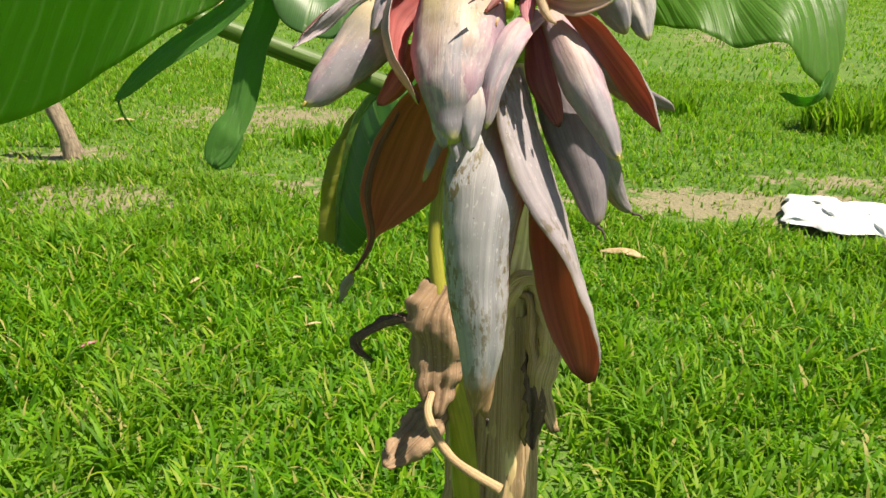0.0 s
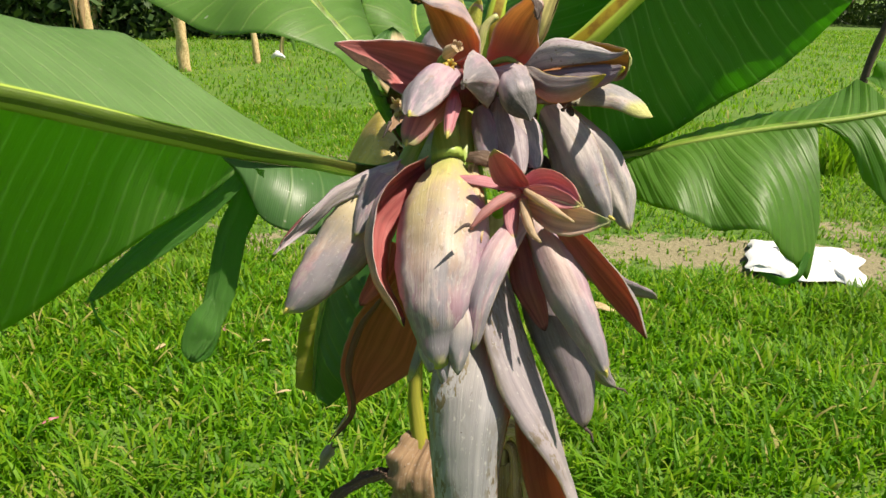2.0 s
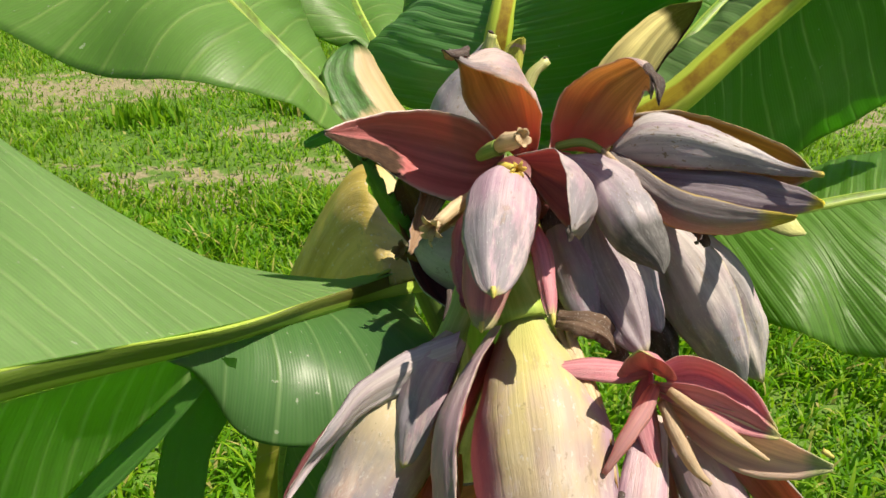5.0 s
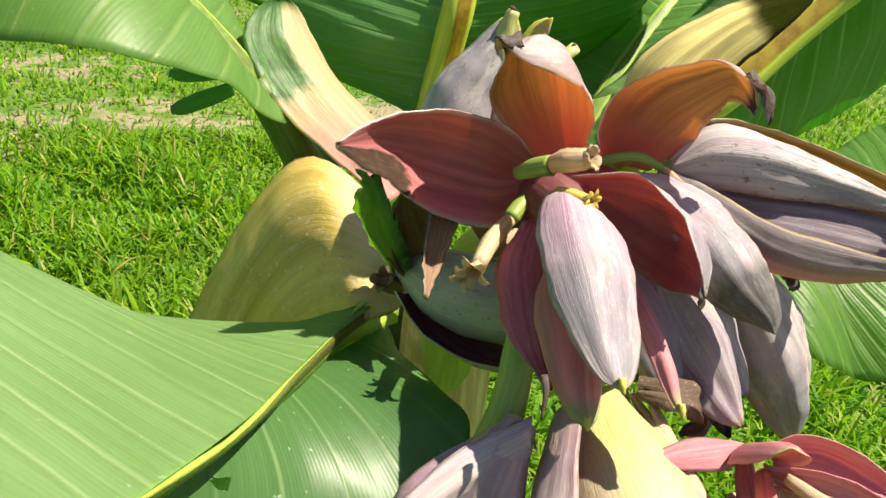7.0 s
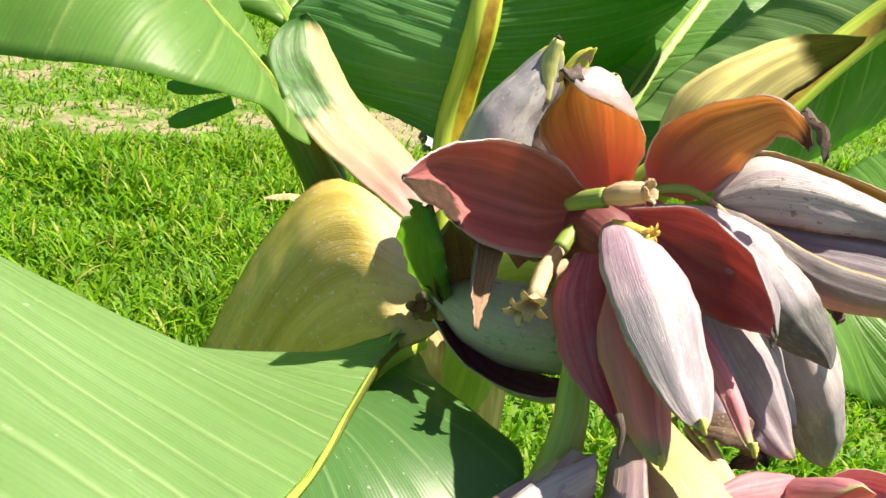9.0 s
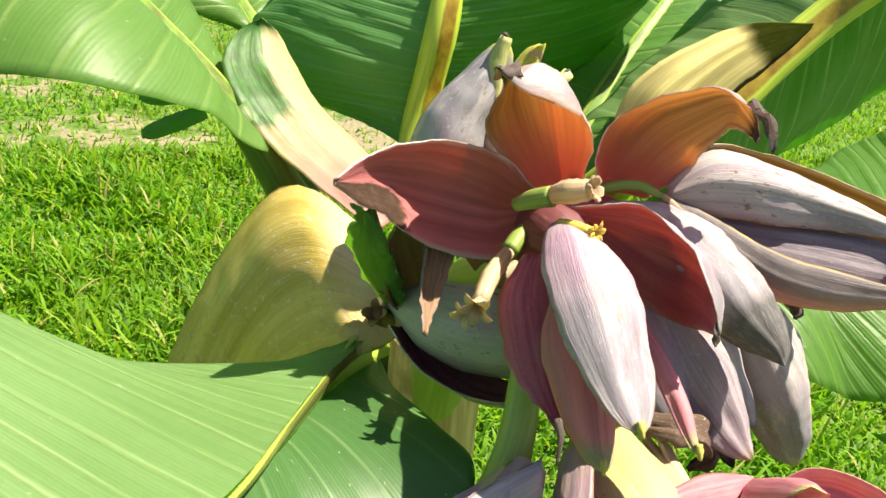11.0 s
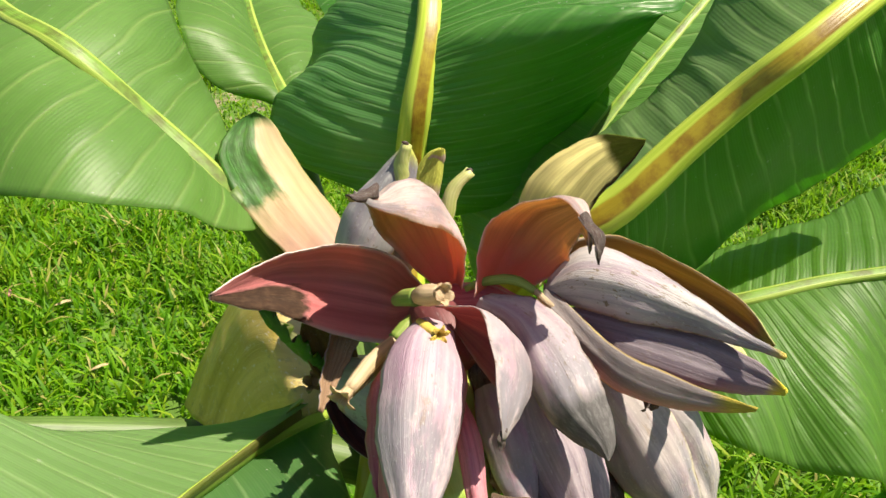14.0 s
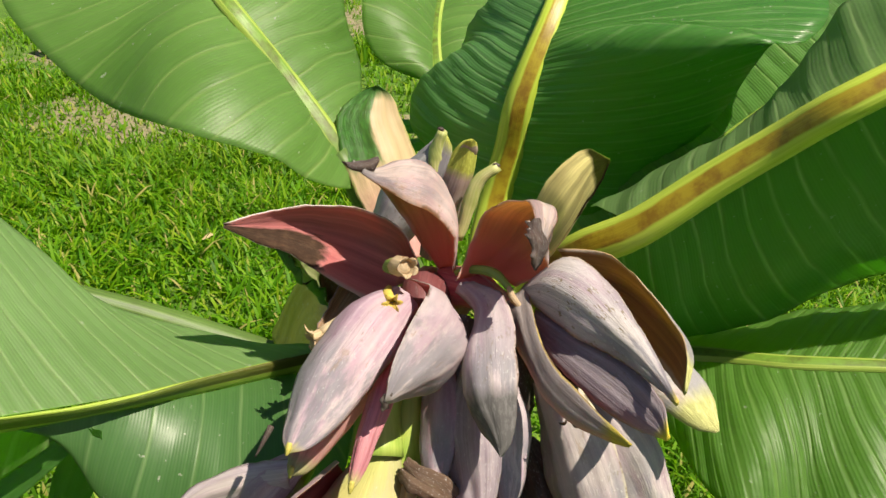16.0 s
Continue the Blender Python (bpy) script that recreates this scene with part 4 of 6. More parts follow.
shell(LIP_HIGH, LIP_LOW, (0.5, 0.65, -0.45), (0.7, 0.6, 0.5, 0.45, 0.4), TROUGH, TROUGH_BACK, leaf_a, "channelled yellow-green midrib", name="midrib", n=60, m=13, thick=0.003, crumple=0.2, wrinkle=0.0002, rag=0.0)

leaf_g = add_leaf(
    [(0.28, 0.97, 1.36), (0.362, 0.965, 1.412), (0.422, 0.965, 1.427), (0.472, 0.951, 1.445), (0.534, 0.951, 1.459), (0.604, 0.947, 1.472), (0.66, 0.953, 1.482), (0.72, 0.97, 1.48)],
    [([(0.400, 0.942, 1.400), (0.430, 0.878, 1.400), (0.452, 0.855, 1.404), (0.483, 0.854, 1.386), (0.525, 0.836, 1.390), (0.570, 0.863, 1.343)], (0.26, 0.70), 0.010),
     ([(0.600, 0.935, 1.462), (0.63, 0.90, 1.41), (0.67, 0.885, 1.38), (0.715, 0.90, 1.38)], (0.68, 1.0), 0.010),
     ([(0.385, 0.970, 1.410), (0.456, 1.020, 1.428), (0.552, 1.027, 1.463), (0.612, 1.045, 1.478), (0.640, 1.035, 1.500)], (0.20, 0.86), 0.006),
     ([(0.645, 1.03, 1.502), (0.66, 1.045, 1.515), (0.68, 1.05, 1.515), (0.72, 1.03, 1.50)], (0.86, 1.0), 0.004)],
    (0, -0.3, 1), LEAF_SUNNY, RIB, "sunlit green banana leaf with a torn drooping lobe", (0.012, 0.009, 0.006, 0.005, 0.004, 0.004), pleat=340.0, ripple=0.0014)
bract([(0.570, 0.865, 1.365), (0.562, 0.858, 1.346), (0.546, 0.855, 1.340), (0.527, 0.858, 1.348)], (0.2, -0.5, -0.9), 0.026, 70, LEAF, LEAF, leaf_g, name="curled_corner", base=0.9, tip=0.05)

leaf_b = add_leaf(
    [(0.165, 1.04, 1.44), (0.126, 1.041, 1.498), (0.080, 1.050, 1.546), (0.036, 1.050, 1.594), (-0.017, 1.096, 1.607), (-0.08, 1.19, 1.615), (-0.17, 1.30, 1.60)],
    [([(0.152, 1.030, 1.476), (0.146, 1.010, 1.479), (0.128, 0.982, 1.494), (0.110, 0.962, 1.518), (0.056, 0.938, 1.538), (-0.030, 0.965, 1.541), (-0.100, 0.988, 1.566), (-0.155, 1.022, 1.592), (-0.24, 1.15, 1.60)], (0.10, 1.0), 0.014),
     ([(0.145, 1.045, 1.492), (0.122, 1.105, 1.516), (0.099, 1.150, 1.535), (0.085, 1.155, 1.576), (0.05, 1.228, 1.608), (-0.03, 1.33, 1.60), (-0.12, 1.40, 1.59)], (0.10, 1.0), 0.012)],
    (0, -0.3, 1), LEAF_PALE, RIB, "broad pale green banana leaf arching outwards", (0.011, 0.009, 0.008, 0.007, 0.006))
tube([(0.245, 1.0, 1.30), (0.205, 1.03, 1.37), (0.165, 1.04, 1.44), (0.13, 1.037, 1.497)], (0.026, 0.022, 0.016, 0.010), PETIOLE, leaf_b, "petiole", sides=14, channel=0.3)

leaf_d = add_leaf(
    [(0.255, 1.02, 1.40), (0.254, 1.060, 1.458), (0.260, 1.071, 1.504), (0.265, 1.071, 1.548), (0.275, 1.096, 1.594), (0.281, 1.143, 1.626), (0.294, 1.236, 1.645)],
    [([(0.230, 1.080, 1.470), (0.155, 1.135, 1.487), (0.150, 1.180, 1.515), (0.180, 1.197, 1.540), (0.186, 1.225, 1.567), (0.205, 1.275, 1.59), (0.24, 1.36, 1.62)], (0.20, 1.0), 0.014, LEAF_BLUISH),
     ([(0.286, 1.068, 1.456), (0.344, 1.074, 1.470), (0.369, 1.092, 1.502), (0.408, 1.085, 1.551), (0.424, 1.034, 1.618), (0.433, 1.050, 1.615), (0.448, 1.06, 1.617), (0.462, 1.10, 1.632), (0.45, 1.20, 1.65), (0.38, 1.32, 1.66)], (0.22, 1.0), 0.012)],
    (0, -0.5, 1), LEAF_CLOSE, RIB_BROWN, "dark green banana leaf with an olive midrib", (0.016, 0.013, 0.011, 0.009, 0.007), rib_up=(0.3, -0.75, 0.8), pleat=400.0, ripple=0.0018)

# the upper half wears a paler skin, sunlight painted into its green
leaf_e = add_leaf(
    [(0.295, 0.96, 1.42), (0.328, 0.918, 1.505), (0.366, 0.908, 1.541), (0.398, 0.912, 1.573), (0.426, 0.914, 1.600), (0.451, 0.908, 1.627), (0.50, 0.930, 1.655), (0.58, 0.983, 1.68)],
    [([(0.350, 0.912, 1.500), (0.383, 0.955, 1.440), (0.412, 0.985, 1.426), (0.463, 0.991, 1.451), (0.518, 1.009, 1.482), (0.566, 1.009, 1.521), (0.592, 0.999, 1.553), (0.608, 0.982, 1.587), (0.609, 0.992, 1.642)], (0.30, 1.0), 0.010),
     ([(0.336, 0.985, 1.510), (0.395, 1.018, 1.553), (0.420, 1.010, 1.580), (0.432, 1.002, 1.598), (0.446, 1.008, 1.630), (0.471, 1.039, 1.660), (0.55, 1.10, 1.70)], (0.36, 1.0), 0.006, LEAF_BROAD)],
    (-0.4, -0.5, 1), LEAF, RIB_BROWN, "large dark green banana leaf with a yellow-brown midrib", (0.016, 0.012, 0.010, 0.009, 0.007), rib_up=(-0.15, -0.8, 0.65), pleat=250.0, ripple=0.0016)

leaf_f = add_leaf(
    [(0.29, 0.99, 1.38), (0.335, 1.02, 1.44), (0.40, 1.07, 1.52), (0.50, 1.15, 1.60), (0.62, 1.28, 1.66)],
    [([(0.31, 1.05, 1.41), (0.31, 1.14, 1.46), (0.36, 1.24, 1.53), (0.46, 1.34, 1.60), (0.58, 1.42, 1.65)], (0.15, 1.0), 0.010),
     ([(0.36, 1.00, 1.44), (0.46, 1.02, 1.52), (0.58, 1.10, 1.58), (0.68, 1.24, 1.63)], (0.15, 1.0), 0.010)],
    (0, -0.4, 1), LEAF_RIBBED, RIB, "ribbed pale green banana leaf behind the others", (0.010, 0.005, 0.002), pleat=480.0, ripple=0.0022)

leaf_c = add_leaf(
    [(0.158, 1.215, 1.50), (0.135, 1.27, 1.525), (0.115, 1.34, 1.545), (0.095, 1.44, 1.56)],
    [([(0.148, 1.225, 1.498), (0.095, 1.215, 1.52), (0.062, 1.25, 1.565), (0.05, 1.34, 1.58), (0.06, 1.45, 1.57)], (0.0, 1.0), 0.012),
     ([(0.160, 1.225, 1.502), (0.178, 1.28, 1.52), (0.185, 1.36, 1.53), (0.15, 1.47, 1.55)], (0.0, 1.0), 0.010)],
    (0, -0.4, 1), LEAF_PALE, RIB, "small pale green banana leaf on a thin stalk", (0.007, 0.006, 0.005))
tube([(0.235, 1.04, 1.28), (0.19, 1.15, 1.40), (0.158, 1.215, 1.50)], (0.012, 0.009, 0.007), PETIOLE, leaf_c, "petiole", sides=10)
blade([(0.20, 1.40, 1.47), (0.19, 1.47, 1.51), (0.16, 1.56, 1.54)], [(0.205, 1.40, 1.47), (0.25, 1.46, 1.50), (0.23, 1.56, 1.54)], (0, -0.3, 1), LEAF, plant, "leaf", "small dark green leaf with yellowed spots", n=24, m=10)

leaf_h = add_leaf(
    [(0.175, 0.975, 1.335), (0.115, 0.968, 1.300), (0.088, 0.955, 1.22), (0.082, 0.940, 1.135)],
    [([(0.188, 0.96, 1.335), (0.180, 0.922, 1.27), (0.160, 0.910, 1.20), (0.104, 0.922, 1.132)], (0.0, 1.0), 0.012),
     ([(0.120, 0.975, 1.305), (0.078, 0.968, 1.262), (0.062, 0.950, 1.20), (0.060, 0.938, 1.143)], (0.15, 1.0), 0.004, LEAF_OLIVE)],
    (-0.2, -1, 0.2), LEAF_DARK, RIB, "drooping dark green leaf with a yellow edge", (0.008, 0.006, 0.004))
petiole_j = tube([(0.25, 0.985, 1.27), (0.15, 0.975, 1.315), (0.06, 0.960, 1.345), (-0.053, 0.915, 1.392), (-0.16, 0.84, 1.44)], (0.020, 0.014, 0.012, 0.010, 0.008), PETIOLE, plant, "petiole", "dark green petiole reaching out behind the leaf", sides=12, n=30)

for pts in ([(0.122, 1.327, 1.418), (0.085, 1.332, 1.409), (0.055, 1.339, 1.405)], [(0.115, 1.317, 1.400), (0.080, 1.317, 1.385), (0.056, 1.319, 1.373)]):
    bract(pts, (-0.1, -0.5, 0.9), 0.024, 60, LEAF, LEAF, leaf_b, name="torn_strip", base=0.8, tip=0.5, power=5)
# golden leaf sheath folded over beside the flower head
shell([(0.205, 0.935, 1.455), (0.188, 0.957, 1.462), (0.168, 0.990, 1.466), (0.147, 1.006, 1.453), (0.124, 1.006, 1.420), (0.104, 1.000, 1.384), (0.086, 0.992, 1.345)], [(0.212, 0.898, 1.428), (0.203, 0.900, 1.414), (0.184, 0.893, 1.412), (0.165, 0.908, 1.397), (0.150, 0.922, 1.376), (0.138, 0.935, 1.345)], (-0.4, -0.6, 0.65), (0.25, 0.18, 0.14, 0.12), TAN, RUST, plant, "golden-brown leaf sheath with dark spots, folded over", "leaf_sheath", n=34, m=23, crumple=0.6)
# tall blushing sheath
shell([(0.205, 0.960, 1.450), (0.156, 1.013, 1.474), (0.134, 1.034, 1.497), (0.1225, 1.052, 1.520), (0.134, 1.072, 1.535), (0.147, 1.075, 1.542)], [(0.225, 0.978, 1.455), (0.212, 1.024, 1.473), (0.186, 1.066, 1.490), (0.168, 1.077, 1.519), (0.158, 1.080, 1.533), (0.148, 1.075, 1.542)], (-0.15, -0.8, 0.5), (0.16, 0.20, 0.16, 0.08), BLUSH, BLUSH, plant, "pink sheath turning green at its crinkled tip", "leaf_sheath", n=40, m=23, wrinkle=0.0006, crumple=0.9, rag=0.0014, full=1.15)

# top whorl of open bracts
top = plant
tube([(0.258, 0.905, 1.470), (0.260, 0.872, 1.494), (0.262, 0.852, 1.503), (0.270, 0.832, 1.492)], (0.020, 0.017, 0.014, 0.010), DARKRED, top, "flower_core", "dark wine-red core of the flower head", sides=14, n=16, lump=0.08)
tube([(0.252, 0.885, 1.488), (0.270, 0.876, 1.500), (0.290, 0.868, 1.506), (0.306, 0.862, 1.504)], (0.010, 0.012, 0.011, 0.006), WINE, top, "flower_core", "wine-red base of the open bracts", sides=12, n=14, lump=0.12)
shell([(0.256, 0.864, 1.518), (0.240, 0.877, 1.531), (0.213, 0.879, 1.538), (0.179, 0.863, 1.540), (0.155, 0.833, 1.539)], [(0.257, 0.860, 1.508), (0.247, 0.857, 1.496), (0.238, 0.863, 1.485), (0.206, 0.866, 1.491), (0.183, 0.857, 1.510), (0.155, 0.832, 1.536)], (-0.2, 0.85, -0.35), (0.5, 0.36, 0.32, 0.3), PALE, BURNT, top, "open bract with red inside and dried brown edge", n=34, m=23, rag=0.0012, wrinkle=0.0004)
shell([(0.264, 0.876, 1.509), (0.237, 0.888, 1.532), (0.229, 0.876, 1.553), (0.227, 0.861, 1.567), (0.2215, 0.855, 1.578)], [(0.275, 0.866, 1.516), (0.275, 0.862, 1.539), (0.265, 0.854, 1.557), (0.254, 0.849, 1.563), (0.235, 0.852, 1.568), (0.2215, 0.852, 1.575)], ((0.15, 0.95, 0.05), (0.1, 0.45, 0.95)), (0.35, 0.42, 0.5, 0.62, 0.5), THIN, ORANGE, top, "upright bract glowing orange with curled pale tip", n=36, m=23, rag=0.001)
shell([(0.279, 0.855, 1.518), (0.282, 0.872, 1.536), (0.289, 0.870, 1.555), (0.305, 0.858, 1.570), (0.315, 0.845, 1.577), (0.323, 0.827, 1.573), (0.323, 0.818, 1.565)], [(0.310, 0.864, 1.516), (0.325, 0.861, 1.530), (0.326, 0.846, 1.553), (0.326, 0.838, 1.561), (0.324, 0.820, 1.561)], ((0.3, 0.9, -0.1), (0.75, 0.3, 0.6)), (0.4, 0.36, 0.36, 0.5, 0.3), THIN, ORANGE, top, "upright bract glowing orange-red with blackened tip", n=36, m=23, rag=0.001)
bract([(0.258, 0.834, 1.520), (0.251, 0.803, 1.524), (0.245, 0.766, 1.512), (0.241, 0.734, 1.494)], (0, -0.55, 0.85), 0.047, 120, ROSY, RED, top, "mauve pointed bract hanging forward")
shell([(0.241, 0.842, 1.500), (0.226, 0.826, 1.487), (0.224, 0.797, 1.472), (0.228, 0.764, 1.473)], [(0.254, 0.834, 1.503), (0.251, 0.806, 1.484), (0.244, 0.782, 1.472), (0.231, 0.762, 1.471)], (-0.35, -0.6, 0.55), (0.25, 0.28, 0.2), WINE, DARKRED, top, "narrow wine-red bract with dried tip", n=24, m=15, rag=0.0015)
bract([(0.252, 0.812, 1.502), (0.243, 0.772, 1.494), (0.237, 0.742, 1.471)], (0, -0.6, 0.7), 0.042, 170, PETALSKIN, RED, top, "small pink bract with yellow tip")
bract([(0.264, 0.805, 1.505), (0.269, 0.768, 1.498), (0.269, 0.736, 1.479)], (0.3, -0.6, 0.7), 0.017, 150, PINK, RED, top, "slender pink bract")
# hooded bract: its outer skin is painted as if in full sun
shell([(0.258, 0.840, 1.523), (0.275, 0.822, 1.534), (0.277, 0.788, 1.5355), (0.2765, 0.766, 1.528), (0.277, 0.755, 1.516)], [(0.268, 0.838, 1.510), (0.281, 0.823, 1.495), (0.290, 0.811, 1.489), (0.287, 0.783, 1.499), (0.278, 0.756, 1.514)], (0.95, 0.20, 0.10), (0.30, 0.30, 0.34, 0.30), SUNLIT, RED, top, "hooded bract with red inside and white rim", n=32, m=21)
shell([(0.280, 0.854, 1.512), (0.294, 0.842, 1.507), (0.299, 0.804, 1.499), (0.310, 0.785, 1.489), (0.327, 0.769, 1.487)], [(0.288, 0.858, 1.518), (0.308, 0.842, 1.523), (0.321, 0.813, 1.520), (0.327, 0.792, 1.509), (0.331, 0.775, 1.496), (0.328, 0.769, 1.488)], (-0.05, -0.3, 0.95), (0.35, 0.36, 0.36, 0.45), PATCHED, RED, top, "mauve bract with a dead grey patch at its tip", n=32, m=21, crumple=1.6, rag=0.001)

big_bud = thing("flower_bud", "", "")
big_bud.parent = top
shell([(0.318, 0.862, 1.524), (0.335, 0.862, 1.541), (0.357, 0.845, 1.542), (0.377, 0.813, 1.540), (0.387, 0.794, 1.537), (0.393, 0.769, 1.541)], [(0.316, 0.856, 1.516), (0.331, 0.838, 1.519), (0.347, 0.820, 1.524), (0.370, 0.801, 1.529), (0.386, 0.782, 1.534), (0.393, 0.768, 1.539)], (-0.2, -0.3, 0.95), (0.30, 0.32, 0.3, 0.3), SILK, DARKRED, big_bud, "pale silky bract of the large bud", n=32, m=21)
shell([(0.324, 0.848, 1.516), (0.347, 0.827, 1.522), (0.371, 0.808, 1.527), (0.388, 0.782, 1.530), (0.392, 0.761, 1.530)], [(0.326, 0.836, 1.507), (0.343, 0.814, 1.509), (0.361, 0.793, 1.511), (0.379, 0.778, 1.514), (0.392, 0.760, 1.527)], (-0.05, -0.9, 0.3), (0.05, 0.10, 0.15, 0.2), GREYGOLD, DARKRED, big_bud, "dark grey inner bract with yellow tip", n=30, m=15)
shell([(0.316, 0.862, 1.522), (0.328, 0.827, 1.521), (0.341, 0.802, 1.519), (0.361, 0.778, 1.521), (0.379, 0.756, 1.525)], [(0.305, 0.850, 1.508), (0.322, 0.824, 1.503), (0.340, 0.803, 1.497), (0.361, 0.780, 1.503), (0.379, 0.757, 1.522)], (-0.15, -0.9, 0.05), (0.3, 0.3, 0.3, 0.2), RIMMED, RUST, big_bud, "grey-olive outer bract with yellow rim", n=32, m=17)

shell([(0.328, 0.876, 1.538), (0.354, 0.874, 1.541), (0.374, 0.849, 1.542), (0.395, 0.814, 1.540), (0.397, 0.782, 1.536)], [(0.328, 0.872, 1.512), (0.358, 0.862, 1.513), (0.382, 0.838, 1.512), (0.396, 0.808, 1.518), (0.397, 0.783, 1.533)], (0.7, 0.6, -0.1), (0.3, 0.3, 0.25), OLIVE, RUSTGOLD, big_bud, "outer bract with rust-red inside", n=28, m=15)
bract([(0.318, 0.852, 1.500), (0.365, 0.850, 1.508), (0.400, 0.838, 1.502), (0.421, 0.822, 1.486)], (0.1, -0.2, 0.95), 0.054, 110, OLIVE, RUST, top, "yellow-green tipped bract under the large bud")
shell([(0.304, 0.895, 1.520), (0.310, 0.906, 1.549), (0.319, 0.899, 1.571), (0.335, 0.868, 1.598), (0.349, 0.839, 1.607)], [(0.316, 0.868, 1.515), (0.326, 0.868, 1.537), (0.338, 0.861, 1.567), (0.345, 0.850, 1.587), (0.349, 0.840, 1.604)], (0.5, 0.8, 0.2), (0.25, 0.22, 0.2, 0.1), YELLOW, YELLOW, top, "yellow bract with brown edge and green tip", n=28, m=17)

back_bud = thing("flower_bud", "", "")
back_bud.parent = top
bract([(0.207, 0.905, 1.485), (0.222, 0.905, 1.530), (0.240, 0.915, 1.556), (0.2505, 0.921, 1.573)], (-0.3, -0.85, 0.35), 0.052, 170, BLUISH, DARKRED, back_bud, "pale bluish bract of the rear bud")
bract([(0.244, 0.915, 1.490), (0.258, 0.913, 1.535), (0.267, 0.919, 1.573)], (0.3, -0.9, 0.2), 0.030, 170, BUDTIP, DARKRED, back_bud, "pinkish bract of the rear bud with a yellow-green tip", power=2.2)
bract([(0.262, 0.920, 1.556), (0.266, 0.918, 1.566), (0.268, 0.916, 1.574)], (0.4, -0.8, 0.4), 0.012, 120, BUDTIP, RUST, back_bud, "curled yellow-green lobe of the rear bud", n=10, m=7)
for p0, p1, p2 in (((0.246, 0.915, 1.545), (0.246, 0.919, 1.562), (0.249, 0.920, 1.575)), ((0.266, 0.905, 1.515), (0.273, 0.913, 1.548), (0.284, 0.917, 1.560))):
    tube([p0, p1, p2], (0.0034, 0.0046, 0.0030), FINGER, back_bud, "young_fruit", "small green banana finger", sides=10, n=14, lump=0.12)
    tube([p2, np.array(p2) + (-0.0012, -0.001, 0.0014), np.array(p2) + (-0.0028, -0.0015, 0.0018)], (0.0014, 0.0012, 0.0004), BLACKENED, back_bud, "dry_tip", "dark withered fruit tip", sides=7, n=6)

# small things under the left bract
bract([(0.200, 0.895, 1.440), (0.182, 0.880, 1.474), (0.172, 0.856, 1.515)], (-0.75, -0.6, 0.1), 0.032, 110, LEAF, YELLOW, top, "green crinkled bract edge", fray=0.006, wrinkle=0.002)
bract([(0.212, 0.895, 1.442), (0.200, 0.888, 1.475), (0.194, 0.876, 1.500)], (-0.2, 0.9, 0.1), 0.034, 120, SHELTER, SHELTER, top, "brown bract sheltering small flowers")
tube([(0.202, 0.902, 1.444), (0.212, 0.892, 1.443), (0.232, 0.872, 1.443), (0.256, 0.852, 1.448), (0.272, 0.84, 1.452)], (0.006, 0.018, 0.022, 0.021, 0.014), SAGE, top, "grey_green_bud", "plump waxy grey-green bud", sides=18, n=24)
bract([(0.205, 0.892, 1.430), (0.222, 0.862, 1.417), (0.245, 0.842, 1.418), (0.268, 0.832, 1.430)], (-0.1, -0.1, -1), 0.034, 110, SAGE, DARKRED, top, "cupped bract with dark wine inside", base=0.8, tip=0.3)
shell([(0.206, 0.868, 1.492), (0.201, 0.853, 1.476), (0.199, 0.838, 1.464)], [(0.221, 0.871, 1.484), (0.212, 0.856, 1.474), (0.201, 0.838, 1.462)], (-0.3, 0.8, -0.4), (0.5, 0.5, 0.3), GREY, DRYBROWN, top, "shrivelled bract strip with a grey rim", n=18, m=11, rag=0.0015)


def flower(base, tip, r, mat, petals, label, spread=0.010):
    """A small tubular banana flower with curling tepals at its mouth."""
    b, t = np.array(base, float), np.array(tip, float)
    d = unit(t - b)
    q = unit(np.cross(d, (0.3, 0.2, 1)))
    w = np.cross(d, q)
    body = tube([b, b * 0.5 + t * 0.5 + q * 0.0015, t], (r * 0.7, r, r * 0.8), mat, top, "flower", label, sides=9, n=10, lump=0.08)
    for i in range(petals):
        a = i * 2 * np.pi / petals + 0.4
        o = q * np.cos(a) + w * np.sin(a)
        bract([t + o * r * 0.6 - d * 0.002, t + d * spread * 0.6 + o * (r * 0.9), t + d * spread * 0.7 + o * (r * 0.6 + spread * 0.7)], o - d * 0.3, r * 1.3, 80, mat, mat, body, name="tepal", n=8, m=5, thick=0.0005, wrinkle=0.0003)
    return body


flower((0.240, 0.853, 1.496), (0.216, 0.821, 1.490), 0.0043, CREAM, 5, "cream dried flower with curled tepals", 0.009)
flower((0.243, 0.850, 1.490), (0.215, 0.828, 1.482), 0.0035, CREAM, 4, "slender cream dried flower with curled tepals", 0.008)
flower((0.250, 0.842, 1.528), (0.2595, 0.8305, 1.536), 0.0056, CREAM, 5, "dried cream flower at the heart of the whorl", 0.004)
flower((0.250, 0.832, 1.520), (0.2565, 0.8185, 1.523), 0.0028, STAR, 6, "small yellow star-shaped flower", 0.0055)
flower((0.210, 0.905, 1.440), (0.200, 0.893, 1.452), 0.0055, SHELTER, 4, "small brown withered flower", 0.006)
flower((0.205, 0.905, 1.425), (0.194, 0.896, 1.436), 0.0055, SHELTER, 4, "small brown withered flower", 0.006)
flower((0.345, 0.822, 1.508), (0.354, 0.800, 1.496), 0.0050, BLACKENED, 3, "blackened withered flower", 0.007)
tube([(0.254, 0.863, 1.504), (0.247, 0.859, 1.501), (0.239, 0.852, 1.496)], (0.0030, 0.0042, 0.0040), FLOWERGREEN, top, "flower_base", sides=10, n=10)
